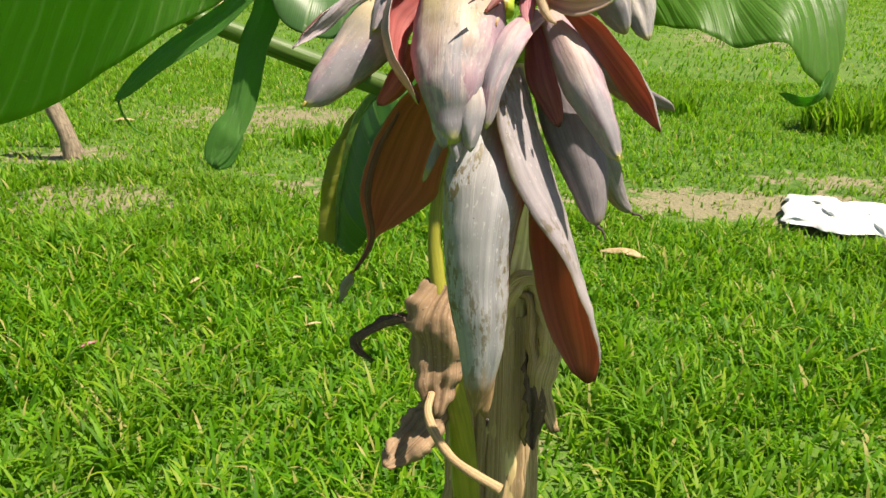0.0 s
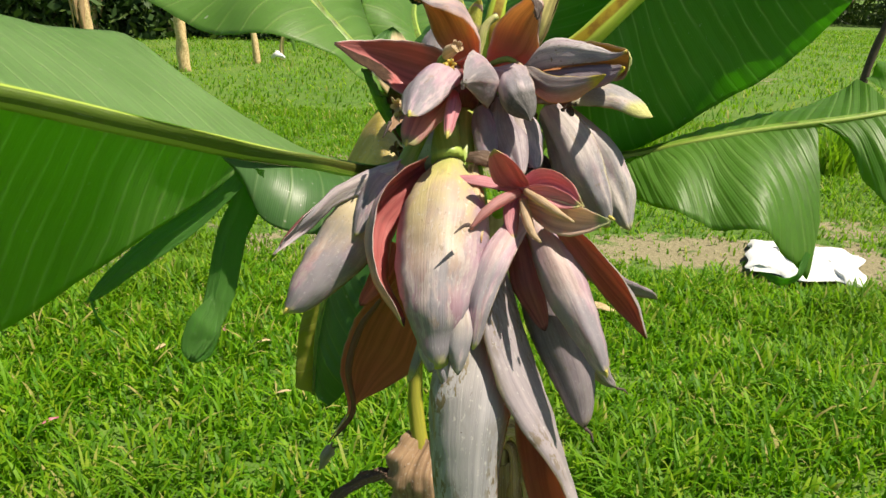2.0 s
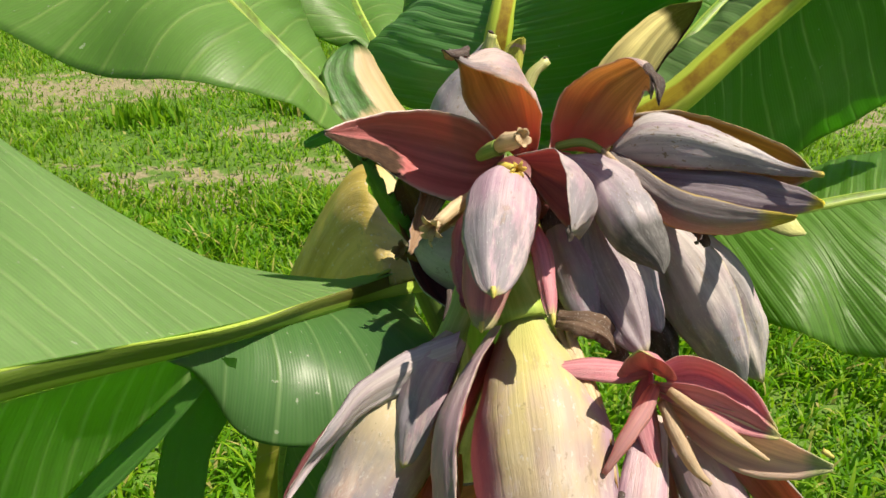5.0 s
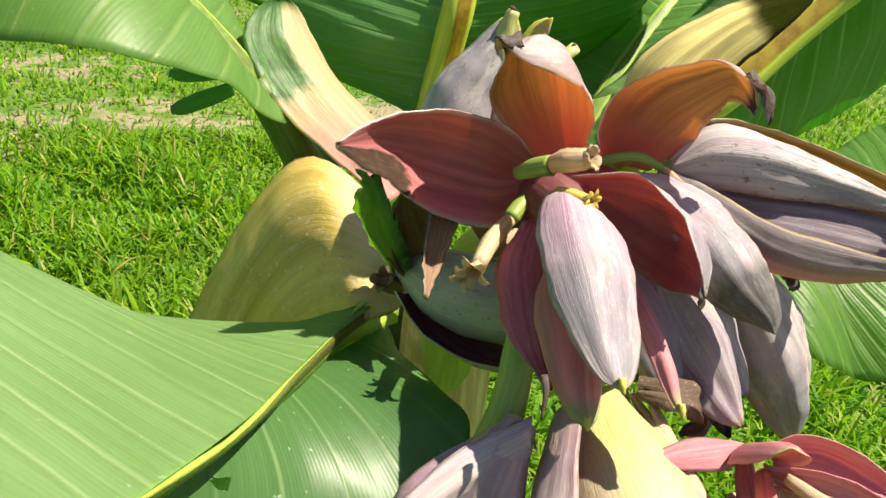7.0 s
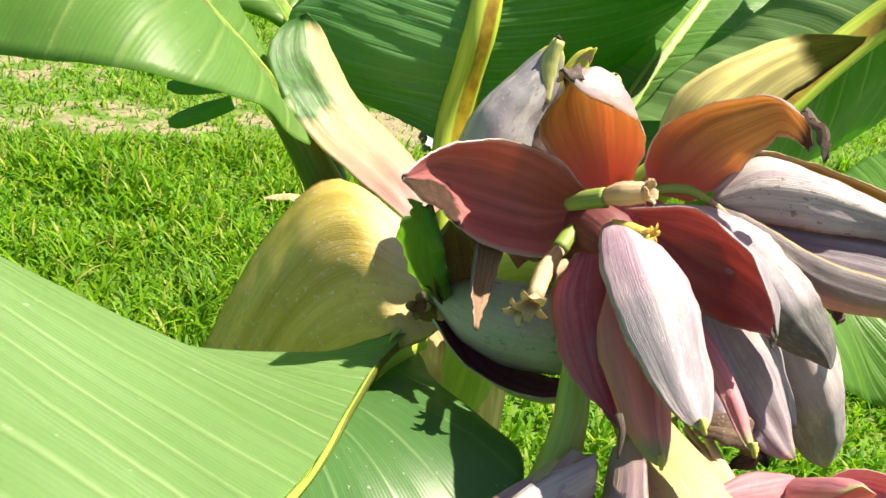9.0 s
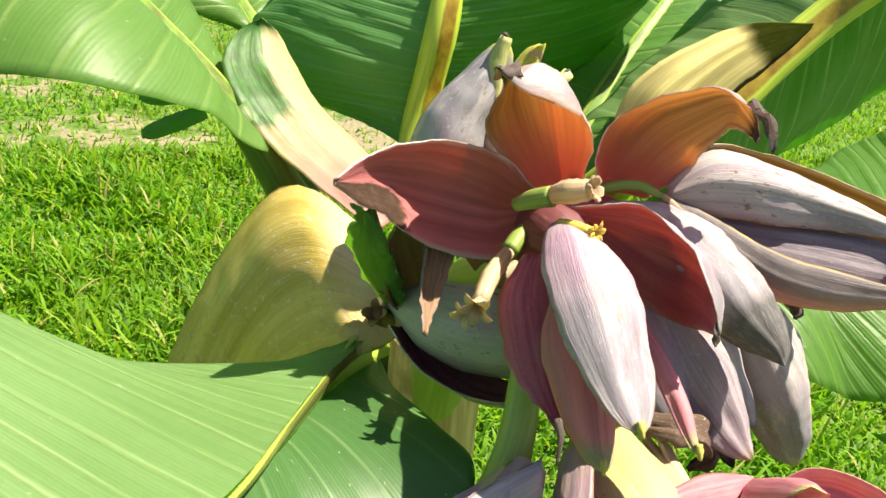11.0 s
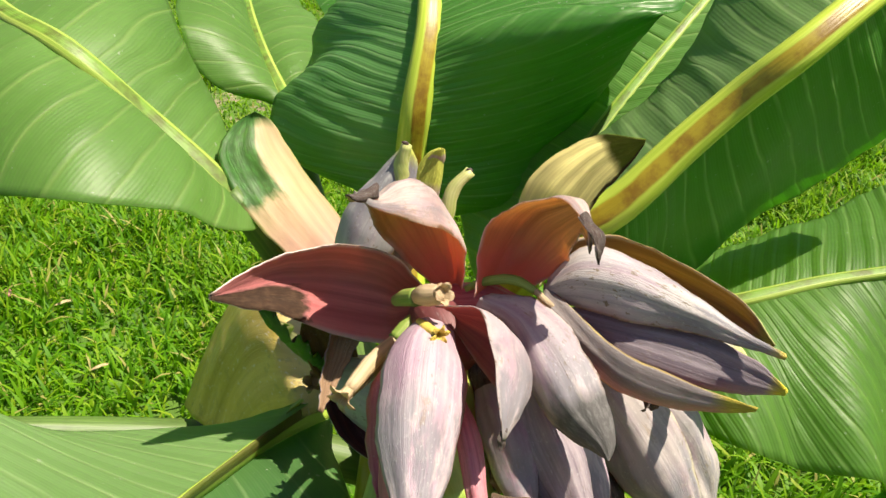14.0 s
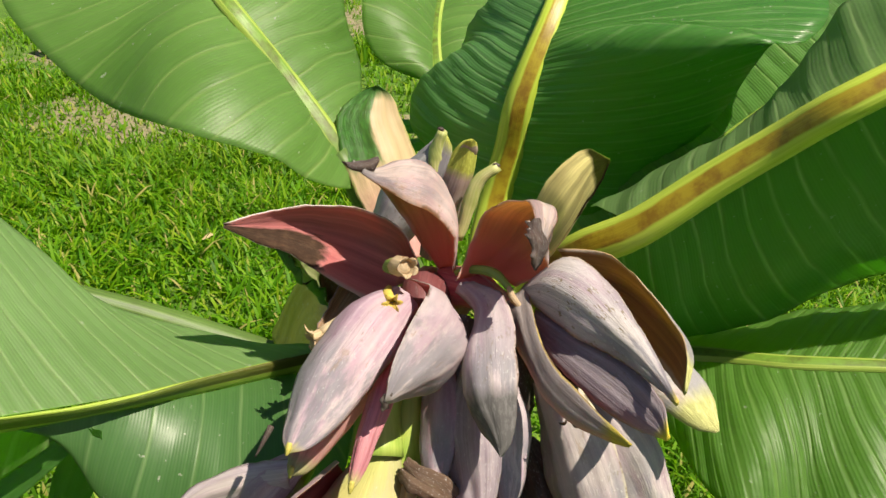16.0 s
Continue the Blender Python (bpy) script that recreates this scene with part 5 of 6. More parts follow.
tube([(0.240, 0.856, 1.517), (0.245, 0.849, 1.523), (0.250, 0.843, 1.527)], (0.003, 0.0044, 0.0048), FLOWERGREEN, top, "flower_base", sides=10, n=10)
tube([(0.276, 0.866, 1.516), (0.286, 0.865, 1.521), (0.300, 0.857, 1.526), (0.312, 0.848, 1.522)], (0.0016, 0.0026, 0.0026, 0.0016), FLOWERGREEN, top, "flower_base", "green flower tube", sides=10, n=14)
flower((0.309, 0.850, 1.524), (0.317, 0.843, 1.518), 0.0020, CREAM, 4, "withered cream flower mouth", 0.006)

# blackened and withered tips
bract([(0.321, 0.828, 1.577), (0.326, 0.820, 1.573), (0.328, 0.815, 1.566), (0.326, 0.812, 1.560)], (0.5, 0.3, 0.8), 0.012, 170, BLACKENED, THINGREY, top, "blackened shrivelled bract tip", name="dry_tip", fray=0.003, wrinkle=0.002, n=14, m=9)
bract([(0.232, 0.862, 1.578), (0.224, 0.855, 1.577), (0.218, 0.849, 1.579)], (0, 0.3, 1), 0.014, 220, BLACKENED, DRY, top, "curled dry bract tip", name="dry_tip", fray=0.002, n=10, m=7)

bract([(0.2795, 0.759, 1.518), (0.278, 0.756, 1.515), (0.2765, 0.754, 1.511)], (0.6, -0.3, 0.6), 0.0065, 120, BLACKENED, BLACKENED, top, "black curled bract tip", name="dry_tip", fray=0.0015, n=9, m=7)
# dead dark remains deep in the flower head
for pts, w in (([(0.285, 0.83, 1.500), (0.292, 0.80, 1.480), (0.300, 0.79, 1.455)], 0.040), ([(0.305, 0.835, 1.492), (0.318, 0.812, 1.470), (0.322, 0.80, 1.445)], 0.044), ([(0.300, 0.81, 1.455), (0.318, 0.79, 1.440), (0.335, 0.785, 1.425)], 0.034), ([(0.262, 0.84, 1.500), (0.262, 0.825, 1.480), (0.255, 0.815, 1.465)], 0.026), ([(0.33, 0.80, 1.452), (0.345, 0.785, 1.43), (0.352, 0.775, 1.405)], 0.030)):
    bract([np.array(q) + (0, 0.020, 0) for q in pts], (0.05, -0.9, 0.3), w, 150, BLACKENED, BLACKENED, top, "blackened dead bract inside the flower head", name="dry_bract", crumple=2.5, fray=0.002, wrinkle=0.002, n=16, m=11)
# middle hanging bracts
bract([(0.298, 0.825, 1.498), (0.303, 0.797, 1.480), (0.313, 0.776, 1.462), (0.322, 0.762, 1.446)], (-0.1, -0.85, 0.45), 0.042, 130, GREY, RUST, top, "grey-mauve hanging bract", crumple=1.8, wrinkle=0.0016)
bract([(0.310, 0.822, 1.496), (0.325, 0.795, 1.475), (0.333, 0.775, 1.450)], (0.3, -0.85, 0.4), 0.036, 140, PALE, RED, top, "pale grey hanging bract")
bract([(0.280, 0.820, 1.490), (0.288, 0.790, 1.470), (0.296, 0.772, 1.450)], (-0.3, -0.85, 0.3), 0.034, 140, MAUVE, DARKRED, top, "dull mauve hanging bract")
bract([(0.340, 0.838, 1.492), (0.374, 0.822, 1.465), (0.402, 0.812, 1.425), (0.411, 0.811, 1.394)], (0.35, -0.85, 0.35), 0.056, 150, DUSTY, DARKRED, top, "pale folded bract of a drooping bud", wrinkle=0.0018, crumple=1.1)
bract([(0.335, 0.825, 1.490), (0.355, 0.800, 1.460), (0.376, 0.792, 1.425), (0.392, 0.797, 1.400)], (-0.3, -0.9, 0.2), 0.056, 150, DUSTY, DARKRED, top, "olive-grey folded bract of a drooping bud", wrinkle=0.0018, crumple=1.1)

# lower whorl
bract([(0.222, 0.768, 1.446), (0.190, 0.738, 1.415), (0.168, 0.712, 1.380), (0.152, 0.696, 1.347)], (-0.35, -0.8, 0.5), 0.086, 200, STRIPED, RED, top, "mauve and yellow closed bud bract", name="bract", base=0.30, crumple=1.2)
bract([(0.222, 0.772, 1.440), (0.197, 0.752, 1.405), (0.180, 0.736, 1.360)], (0.3, -0.9, -0.1), 0.060, 170, MAUVE, RED, top, "mauve inner bract of the closed bud", base=0.22)
shell([(0.228, 0.767, 1.455), (0.195, 0.761, 1.442), (0.174, 0.749, 1.429), (0.157, 0.726, 1.411), (0.141, 0.707, 1.390)], [(0.228, 0.760, 1.438), (0.198, 0.749, 1.428), (0.179, 0.744, 1.419), (0.159, 0.733, 1.400), (0.142, 0.706, 1.389)], (-0.3, -0.5, 0.8), (0.3, 0.3, 0.45, 0.4), PALE, DARKRED, top, "arched pale bract with dark red underside", n=28, m=15, rag=0.0014)
bract([(0.226, 0.768, 1.452), (0.208, 0.745, 1.436), (0.200, 0.726, 1.402)], (-0.35, -0.9, 0.3), 0.030, 110, MAUVE, RED, top, "narrow mauve bract")
bract([(0.244, 0.776, 1.448), (0.217, 0.728, 1.424), (0.222, 0.688, 1.388), (0.252, 0.662, 1.359)], (-0.9, 0.2, 0.1), 0.056, 100, MAUVE, RED, top, "curved bract rim with red inside")
main_bud = thing("flower_bud", "", "")
main_bud.parent = top
bract([(0.262, 0.795, 1.458), (0.266, 0.718, 1.442), (0.271, 0.664, 1.395), (0.276, 0.653, 1.352), (0.278, 0.653, 1.334)], (0, -0.9, 0.45), 0.122, 205, YELLOWED, RED, main_bud, "large mauve bract with yellow middle", n=40, m=25, base=0.22, crumple=1.3, tip=0.22)
bract([(0.275, 0.798, 1.440), (0.290, 0.735, 1.410), (0.296, 0.695, 1.370), (0.292, 0.676, 1.333)], (0.85, -0.2, 0.0), 0.060, 190, PALE, RED, main_bud, "pale side bract of the hanging bud", base=0.3)
bract([(0.262, 0.802, 1.435), (0.258, 0.755, 1.405), (0.265, 0.715, 1.365), (0.277, 0.688, 1.335)], (-0.7, 0.2, -0.4), 0.080, 190, MAUVE, RED, main_bud, "mauve back bract of the hanging bud")
bract([(0.288, 0.672, 1.385), (0.293, 0.658, 1.352), (0.292, 0.657, 1.328)], (0.45, -0.9, 0.1), 0.030, 150, PALE, RED, main_bud, "split lobe of the bud tip", n=16, m=11)
bract([(0.279, 0.660, 1.350), (0.281, 0.655, 1.332), (0.282, 0.654, 1.321)], (0.0, -0.9, 0.1), 0.018, 170, PALE, RED, main_bud, "split lobe of the bud tip", n=14, m=9)
bract([(0.264, 0.672, 1.385), (0.269, 0.655, 1.352), (0.2735, 0.652, 1.331)], (-0.35, -0.9, 0.1), 0.036, 150, PALE, RED, main_bud, "split lobe of the bud tip", n=16, m=11)
tube([(0.258, 0.805, 1.478), (0.258, 0.798, 1.463), (0.262, 0.785, 1.450)], (0.010, 0.012, 0.014), GREENSTALK, main_bud, "stalk", sides=12, n=8)
tube([(0.245, 0.825, 1.490), (0.234, 0.803, 1.465), (0.226, 0.785, 1.445), (0.214, 0.772, 1.420)], (0.0065, 0.0065, 0.0075, 0.010), GREENSTALK, top, "bud_stalk", sides=12, n=8)
bract([(0.326, 0.748, 1.420), (0.312, 0.703, 1.408), (0.303, 0.677, 1.378), (0.300, 0.668, 1.343)], (-0.15, -0.85, 0.45), 0.027, 100, MAUVE, RED, top, "arched mauve strap-like bract", base=0.7)
bract([(0.334, 0.744, 1.420), (0.354, 0.718, 1.394), (0.378, 0.696, 1.354), (0.394, 0.690, 1.321)], (0.15, -0.9, 0.4), 0.046, 150, MAUVE, RED, top, "long mauve bract tapering downwards")
shell([(0.344, 0.728, 1.424), (0.371, 0.722, 1.416), (0.395, 0.725, 1.390), (0.413, 0.726, 1.362), (0.423, 0.724, 1.337)], [(0.346, 0.740, 1.416), (0.368, 0.728, 1.392), (0.387, 0.738, 1.366), (0.402, 0.745, 1.348), (0.423, 0.728, 1.335)], (0.35, 0.9, 0.15), (0.45, 0.4, 0.35, 0.3), THINGREY, RUST, top, "open bract with glossy red inside", n=28, m=17)
bract([(0.322, 0.742, 1.408), (0.331, 0.730, 1.372), (0.348, 0.727, 1.335)], (-0.1, -1, 0.2), 0.030, 120, RED, DARKRED, top, "narrow dark wine bract")
bract([(0.330, 0.748, 1.395), (0.352, 0.735, 1.345), (0.372, 0.722, 1.30), (0.383, 0.716, 1.261)], (0.1, -0.95, 0.2), 0.058, 150, GREY, DARKRED, top, "grey hanging bract")
bract([(0.362, 0.772, 1.335), (0.385, 0.795, 1.285), (0.398, 0.812, 1.255), (0.413, 0.826, 1.239)], (-0.2, -0.9, 0.2), 0.034, 140, GREY, DARKRED, top, "grey bract with blackened tip")
bract([(0.360, 0.772, 1.385), (0.395, 0.785, 1.352), (0.437, 0.800, 1.339)], (0.1, -0.6, -0.7), 0.034, 140, GREY, DARKRED, top, "dark grey bract with a dried tip")

# lowest big bud and its two opened bracts
low_bud = thing("flower_bud", "", "")
low_bud.parent = top
bract([(0.290, 0.738, 1.352), (0.287, 0.682, 1.300), (0.290, 0.658, 1.235), (0.298, 0.652, 1.17), (0.300, 0.658, 1.112)], (-0.2, -0.97, 0.15), 0.110, 190, SCUFFED, RUST, low_bud, "scuffed silver-grey bract of the long bud", n=34, m=21, power=1.0, base=0.6, peak=0.24)
bract([(0.300, 0.738, 1.345), (0.306, 0.690, 1.30), (0.308, 0.668, 1.235), (0.311, 0.661, 1.17), (0.309, 0.664, 1.108)], (0.65, -0.75, 0.1), 0.085, 170, SCUFFED, RUST, low_bud, "second grey bract overlapping the long bud", n=34, m=17, power=1.0, peak=0.26)
bract([(0.292, 0.745, 1.345), (0.288, 0.735, 1.28), (0.292, 0.715, 1.20), (0.298, 0.69, 1.13)], (0, 1, -0.1), 0.084, 190, GREY, RUST, low_bud, "grey back bract of the long bud", power=1.8)
shell([(0.226, 0.760, 1.358), (0.202, 0.782, 1.336), (0.172, 0.802, 1.290), (0.157, 0.808, 1.242), (0.159, 0.822, 1.190), (0.130, 0.842, 1.138)], [(0.266, 0.765, 1.350), (0.250, 0.790, 1.310), (0.236, 0.815, 1.260), (0.225, 0.834, 1.236), (0.192, 0.841, 1.208), (0.160, 0.840, 1.186), (0.131, 0.843, 1.138)], (-0.25, 0.9, -0.2), (0.25, 0.22, 0.18, 0.2), THINGREY, RUST, top, "opened bract with rust-red inside and curled tip", n=34, m=19)
# narrow dark strip added where a shadow line runs down the opened bract
bract([(0.206, 0.775, 1.330), (0.180, 0.794, 1.290), (0.166, 0.802, 1.245), (0.166, 0.814, 1.195), (0.140, 0.832, 1.150)], (-0.5, -0.8, 0.1), 0.011, 150, DARKRED, DARKRED, top, "dark strip standing for a shadow line on the opened bract", n=20, m=9, base=0.4)
bract([(0.150, 0.797, 1.165), (0.136, 0.806, 1.145), (0.128, 0.818, 1.122)], (-0.4, -0.8, 0.3), 0.022, 200, GREY, BLACKENED, top, "dark curled bract tip", fray=0.002, n=12, m=9)
bract([(0.312, 0.735, 1.378), (0.336, 0.722, 1.320), (0.358, 0.720, 1.267), (0.372, 0.722, 1.205), (0.383, 0.725, 1.150), (0.386, 0.727, 1.116)], ((0.7, -0.3, 0.5), (0.5, 1.0, 0.1)), 0.096, 120, THINGREY, RUST, top, "long opened bract with rust-red inside")
bract([(0.262, 0.745, 1.34), (0.252, 0.722, 1.315), (0.244, 0.712, 1.288)], (-0.4, -0.9, 0.1), 0.012, 100, OLIVE, RUST, top, "thin olive bract strip")
bract([(0.225, 0.752, 1.39), (0.215, 0.735, 1.365), (0.203, 0.725, 1.345)], (-0.2, -0.9, 0.2), 0.030, 140, RUST, RUST, top, "small rust-coloured bract")

# pink opened flower cluster
F0 = (0.324, 0.758, 1.438)
for pts, face, w, o, i, lab in (
        ([F0, (0.314, 0.738, 1.460), (0.305, 0.721, 1.475)], (0.3, 0.8, -0.2), 0.034, PINK, PINK, "upright pink petal"),
        ([F0, (0.300, 0.750, 1.446), (0.272, 0.746, 1.448)], (0, -0.4, 0.9), 0.017, PINK, RED, "slim pink petal"),
        ([F0, (0.318, 0.735, 1.428), (0.322, 0.715, 1.410)], (0, -0.5, 0.8), 0.014, PINK, RED, "short pink petal")):
    bract(pts, face, w, 120 if w > 0.02 else 100, o, i, top, lab, name="petal", n=16, m=9, thick=0.0008, wrinkle=0.0006, base=0.3)
for pts, r in (([(0.322, 0.742, 1.438), (0.312, 0.724, 1.437), (0.301, 0.711, 1.430), (0.292, 0.703, 1.420)], 0.0046), ([(0.326, 0.738, 1.434), (0.331, 0.720, 1.424), (0.336, 0.710, 1.417), (0.342, 0.704, 1.413)], 0.0042), ([(0.328, 0.737, 1.441), (0.340, 0.722, 1.438), (0.352, 0.710, 1.434), (0.364, 0.701, 1.430)], 0.0034)):
    tube(pts, (r * 0.7, r, r * 0.8, r * 0.25), PETALSKIN if r > 0.0045 else CREAM, top, "petal", "curling pink and cream tubular flower", sides=10, n=18, lump=0.1)
shell([(0.322, 0.748, 1.446), (0.334, 0.744, 1.456), (0.348, 0.735, 1.458), (0.362, 0.722, 1.452), (0.370, 0.712, 1.440)], [(0.326, 0.740, 1.434), (0.340, 0.730, 1.440), (0.352, 0.720, 1.442), (0.362, 0.714, 1.440), (0.370, 0.711, 1.438)], (0.25, 0.6, 0.55), (0.4, 0.4, 0.35, 0.3), PETALSKIN, PINK, top, "arching pink petal with a cream-green tip", name="petal", n=22, m=13, thick=0.0009)
shell([(0.324, 0.742, 1.438), (0.346, 0.724, 1.440), (0.367, 0.706, 1.440), (0.387, 0.692, 1.436)], [(0.330, 0.738, 1.424), (0.349, 0.712, 1.418), (0.369, 0.697, 1.422), (0.387, 0.691, 1.433)], (0.3, 0.7, -0.55), (0.3, 0.25, 0.2), CREAMPINK, CREAMPINK, top, "broad pale pink petal with a cream tip", name="petal", n=22, m=13, thick=0.0009)
shell([(0.322, 0.744, 1.442), (0.340, 0.732, 1.448), (0.358, 0.716, 1.447), (0.368, 0.704, 1.442)], [(0.325, 0.738, 1.436), (0.341, 0.722, 1.437), (0.356, 0.710, 1.436), (0.367, 0.703, 1.440)], (0.2, 0.7, -0.2), (0.35, 0.3, 0.2), PINK, PINK, top, "inner rose-pink petal", name="petal", n=16, m=9, thick=0.0008)
for pts in ([(0.285, 0.775, 1.452), (0.294, 0.735, 1.432), (0.300, 0.705, 1.410)], [(0.280, 0.782, 1.450), (0.290, 0.742, 1.440), (0.298, 0.716, 1.424)]):
    bract(pts, (0.2, -0.9, 0.4), 0.010, 120, CREAM, CREAM, top, "thin cream withered petal", name="petal", n=10, m=5)
bract([(0.278, 0.778, 1.458), (0.288, 0.770, 1.462), (0.303, 0.769, 1.456), (0.312, 0.772, 1.440), (0.303, 0.774, 1.432)], (0.1, -0.5, 0.85), 0.024, 190, DRYDARK, DRYBROWN, top, "curled brown dried bract", name="dry_bract", crumple=3.0, wrinkle=0.0016, fray=0.0025, base=0.7, tip=0.2)
bract([(0.278, 0.802, 1.452), (0.296, 0.792, 1.456), (0.310, 0.786, 1.450)], (0, -0.4, 0.9), 0.022, 150, DRYDARK, DRYDARK, top, "curled dark dried bract", fray=0.003)
bract([(0.300, 0.806, 1.462), (0.318, 0.798, 1.468), (0.325, 0.792, 1.452)], (0.3, -0.6, 0.6), 0.026, 150, DRYDARK, DRYDARK, top, "curled dark dried bract", fray=0.003)

# small yellow nubs at the bract tips
for p, d in (((0.282, 0.653, 1.321), (0, 0, -1)), ((0.152, 0.696, 1.347), (-0.4, -0.3, -0.8)), ((0.394, 0.690, 1.321), (0.2, 0, -1)), ((0.241, 0.734, 1.494), (0, -0.7, -0.7)), ((0.237, 0.742, 1.471), (0, -0.5, -0.9)), ((0.269, 0.736, 1.479), (0, -0.6, -0.8)), ((0.390, 0.700, 1.434), (0.7, -0.6, -0.2))):
    d = unit(np.array(d, float))
    tube([np.array(p) - d * 0.004, np.array(p) - d * 0.001, np.array(p) + d * 0.0015], (0.0012, 0.0014, 0.0006), NUB, top, "bract_tip", "small yellow nub at a bract tip", sides=8, n=7, lump=0.2)
for p, q in (((0.294, 0.680, 1.430), (0.286, 0.668, 1.427)), ((0.298, 0.716, 1.424), (0.292, 0.706, 1.418)), ((0.222, 0.754, 1.485), (0.219, 0.743, 1.475)), ((0.383, 0.716, 1.261), (0.390, 0.711, 1.252)), ((0.413, 0.826, 1.239), (0.424, 0.828, 1.233)), ((0.309, 0.664, 1.108), (0.309, 0.664, 1.100))):
    m = (np.array(p) + np.array(q)) / 2 + (0.001, 0, 0.002)
    tube([p, m, q], (0.0016, 0.0011, 0.0004), BLACKENED, top, "dry_thread", "thin dark dried thread at a petal tip", sides=6, n=8)

# dry remains on the stem
for pts, w, lab in (
        ([(0.285, 0.945, 1.085), (0.300, 0.930, 1.118), (0.322, 0.925, 1.122), (0.340, 0.915, 1.085), (0.345, 0.912, 1.040), (0.339, 0.910, 0.995), (0.354, 0.905, 0.944)], 0.034, "pale dry husk rolled over and hanging in shreds"),
        ([(0.296, 0.940, 1.100), (0.316, 0.925, 1.100), (0.322, 0.915, 1.052), (0.328, 0.912, 1.016), (0.321, 0.915, 0.947), (0.320, 0.920, 0.907)], 0.020, "twisted dry husk shred"),
        ([(0.300, 0.940, 1.122), (0.330, 0.925, 1.126), (0.347, 0.918, 1.083), (0.346, 0.916, 1.055)], 0.026, "short curled flap of dry husk"),
        ([(0.288, 0.915, 1.050), (0.291, 0.912, 1.098), (0.308, 0.915, 1.124), (0.326, 0.92, 1.120)], 0.024, "folded edge of dry husk")):
    bract(pts, ((0.2, -0.7, 0.9), (0.3, -0.95, 0.1)), w, 150, DRY, DRYBROWN, top, lab, name="dry_leaf", crumple=5.0, base=0.8, tip=0.22, wrinkle=0.0026, fray=0.004, power=4, n=48, twist=0.5)
for k in range(7):
    z1, a0 = 1.10 - 0.03 * (k % 3), -2.5 + 0.42 * k
    o = np.array([math.cos(a0), math.sin(a0), 0])
    q = np.array([0.272, 0.968, 0])
    bract([q + o * 0.047 + (0, 0, z1), q + o * 0.056 + (0, 0, z1 - 0.12), q + o * 0.062 + (0, 0, z1 - 0.28), q + o * 0.074 + (0, 0, z1 - 0.44)], o, 0.034, 50, DRY, DRYDARK, top, "dry fibrous husk strip on the stem", name="husk_strip", crumple=2.5, base=0.8, tip=0.3, wrinkle=0.0015, fray=0.002, power=4, n=26, m=9)
bract([(0.226, 0.895, 1.120), (0.214, 0.872, 1.090), (0.218, 0.862, 1.030), (0.223, 0.850, 0.975)], (-0.1, -0.95, 0.3), 0.078, 110, DRYBROWN, DRYDARK, top, "crumpled brown dry leaf", name="dry_leaf", crumple=3.5, base=0.8, tip=0.15, wrinkle=0.004, fray=0.007, n=30)
bract([(0.215, 0.905, 1.075), (0.175, 0.880, 1.082), (0.138, 0.864, 1.068), (0.130, 0.862, 1.050), (0.150, 0.860, 1.034)], (-0.1, -0.4, 0.9), 0.020, 130, DRYDARK, DRYDARK, top, "curled dark dry leaf strip", name="dry_leaf", crumple=3.5, wrinkle=0.002, fray=0.003)
bract([(0.225, 0.890, 0.975), (0.205, 0.865, 0.955), (0.172, 0.822, 0.922)], (-0.2, -0.6, 0.7), 0.060, 90, DRYBROWN, DRYDARK, top, "folded grey-brown dry leaf", name="dry_leaf", crumple=3.5, wrinkle=0.004, fray=0.006)
bract([(0.320, 0.925, 1.04), (0.333, 0.905, 0.98), (0.330, 0.895, 0.92)], (0.5, -0.8, 0.1), 0.030, 120, DRYDARK, DRY, top, "dark dry shred", name="dry_leaf", crumple=3.5, wrinkle=0.004, fray=0.006)
bract([(0.245, 0.91, 1.00), (0.238, 0.895, 0.94), (0.245, 0.885, 0.84)], (-0.4, -0.9, 0.1), 0.045, 110, DRY, DRY, top, "strip of pale dry husk", name="dry_leaf", crumple=3.5, wrinkle=0.003, fray=0.004, power=5)
tube([(0.219, 0.855, 1.005), (0.222, 0.828, 0.990), (0.254, 0.802, 0.962), (0.307, 0.799, 0.933)], (0.004, 0.0055, 0.005, 0.006), DRY, top, "dry_stalk", "bent pale dry leaf stalk", sides=9, n=24, lump=0.1)

# ---- things in the field ----


SHEET_CORNERS = ((1.47, 4.83), (2.10, 4.66), (2.26, 5.30), (1.60, 5.50))


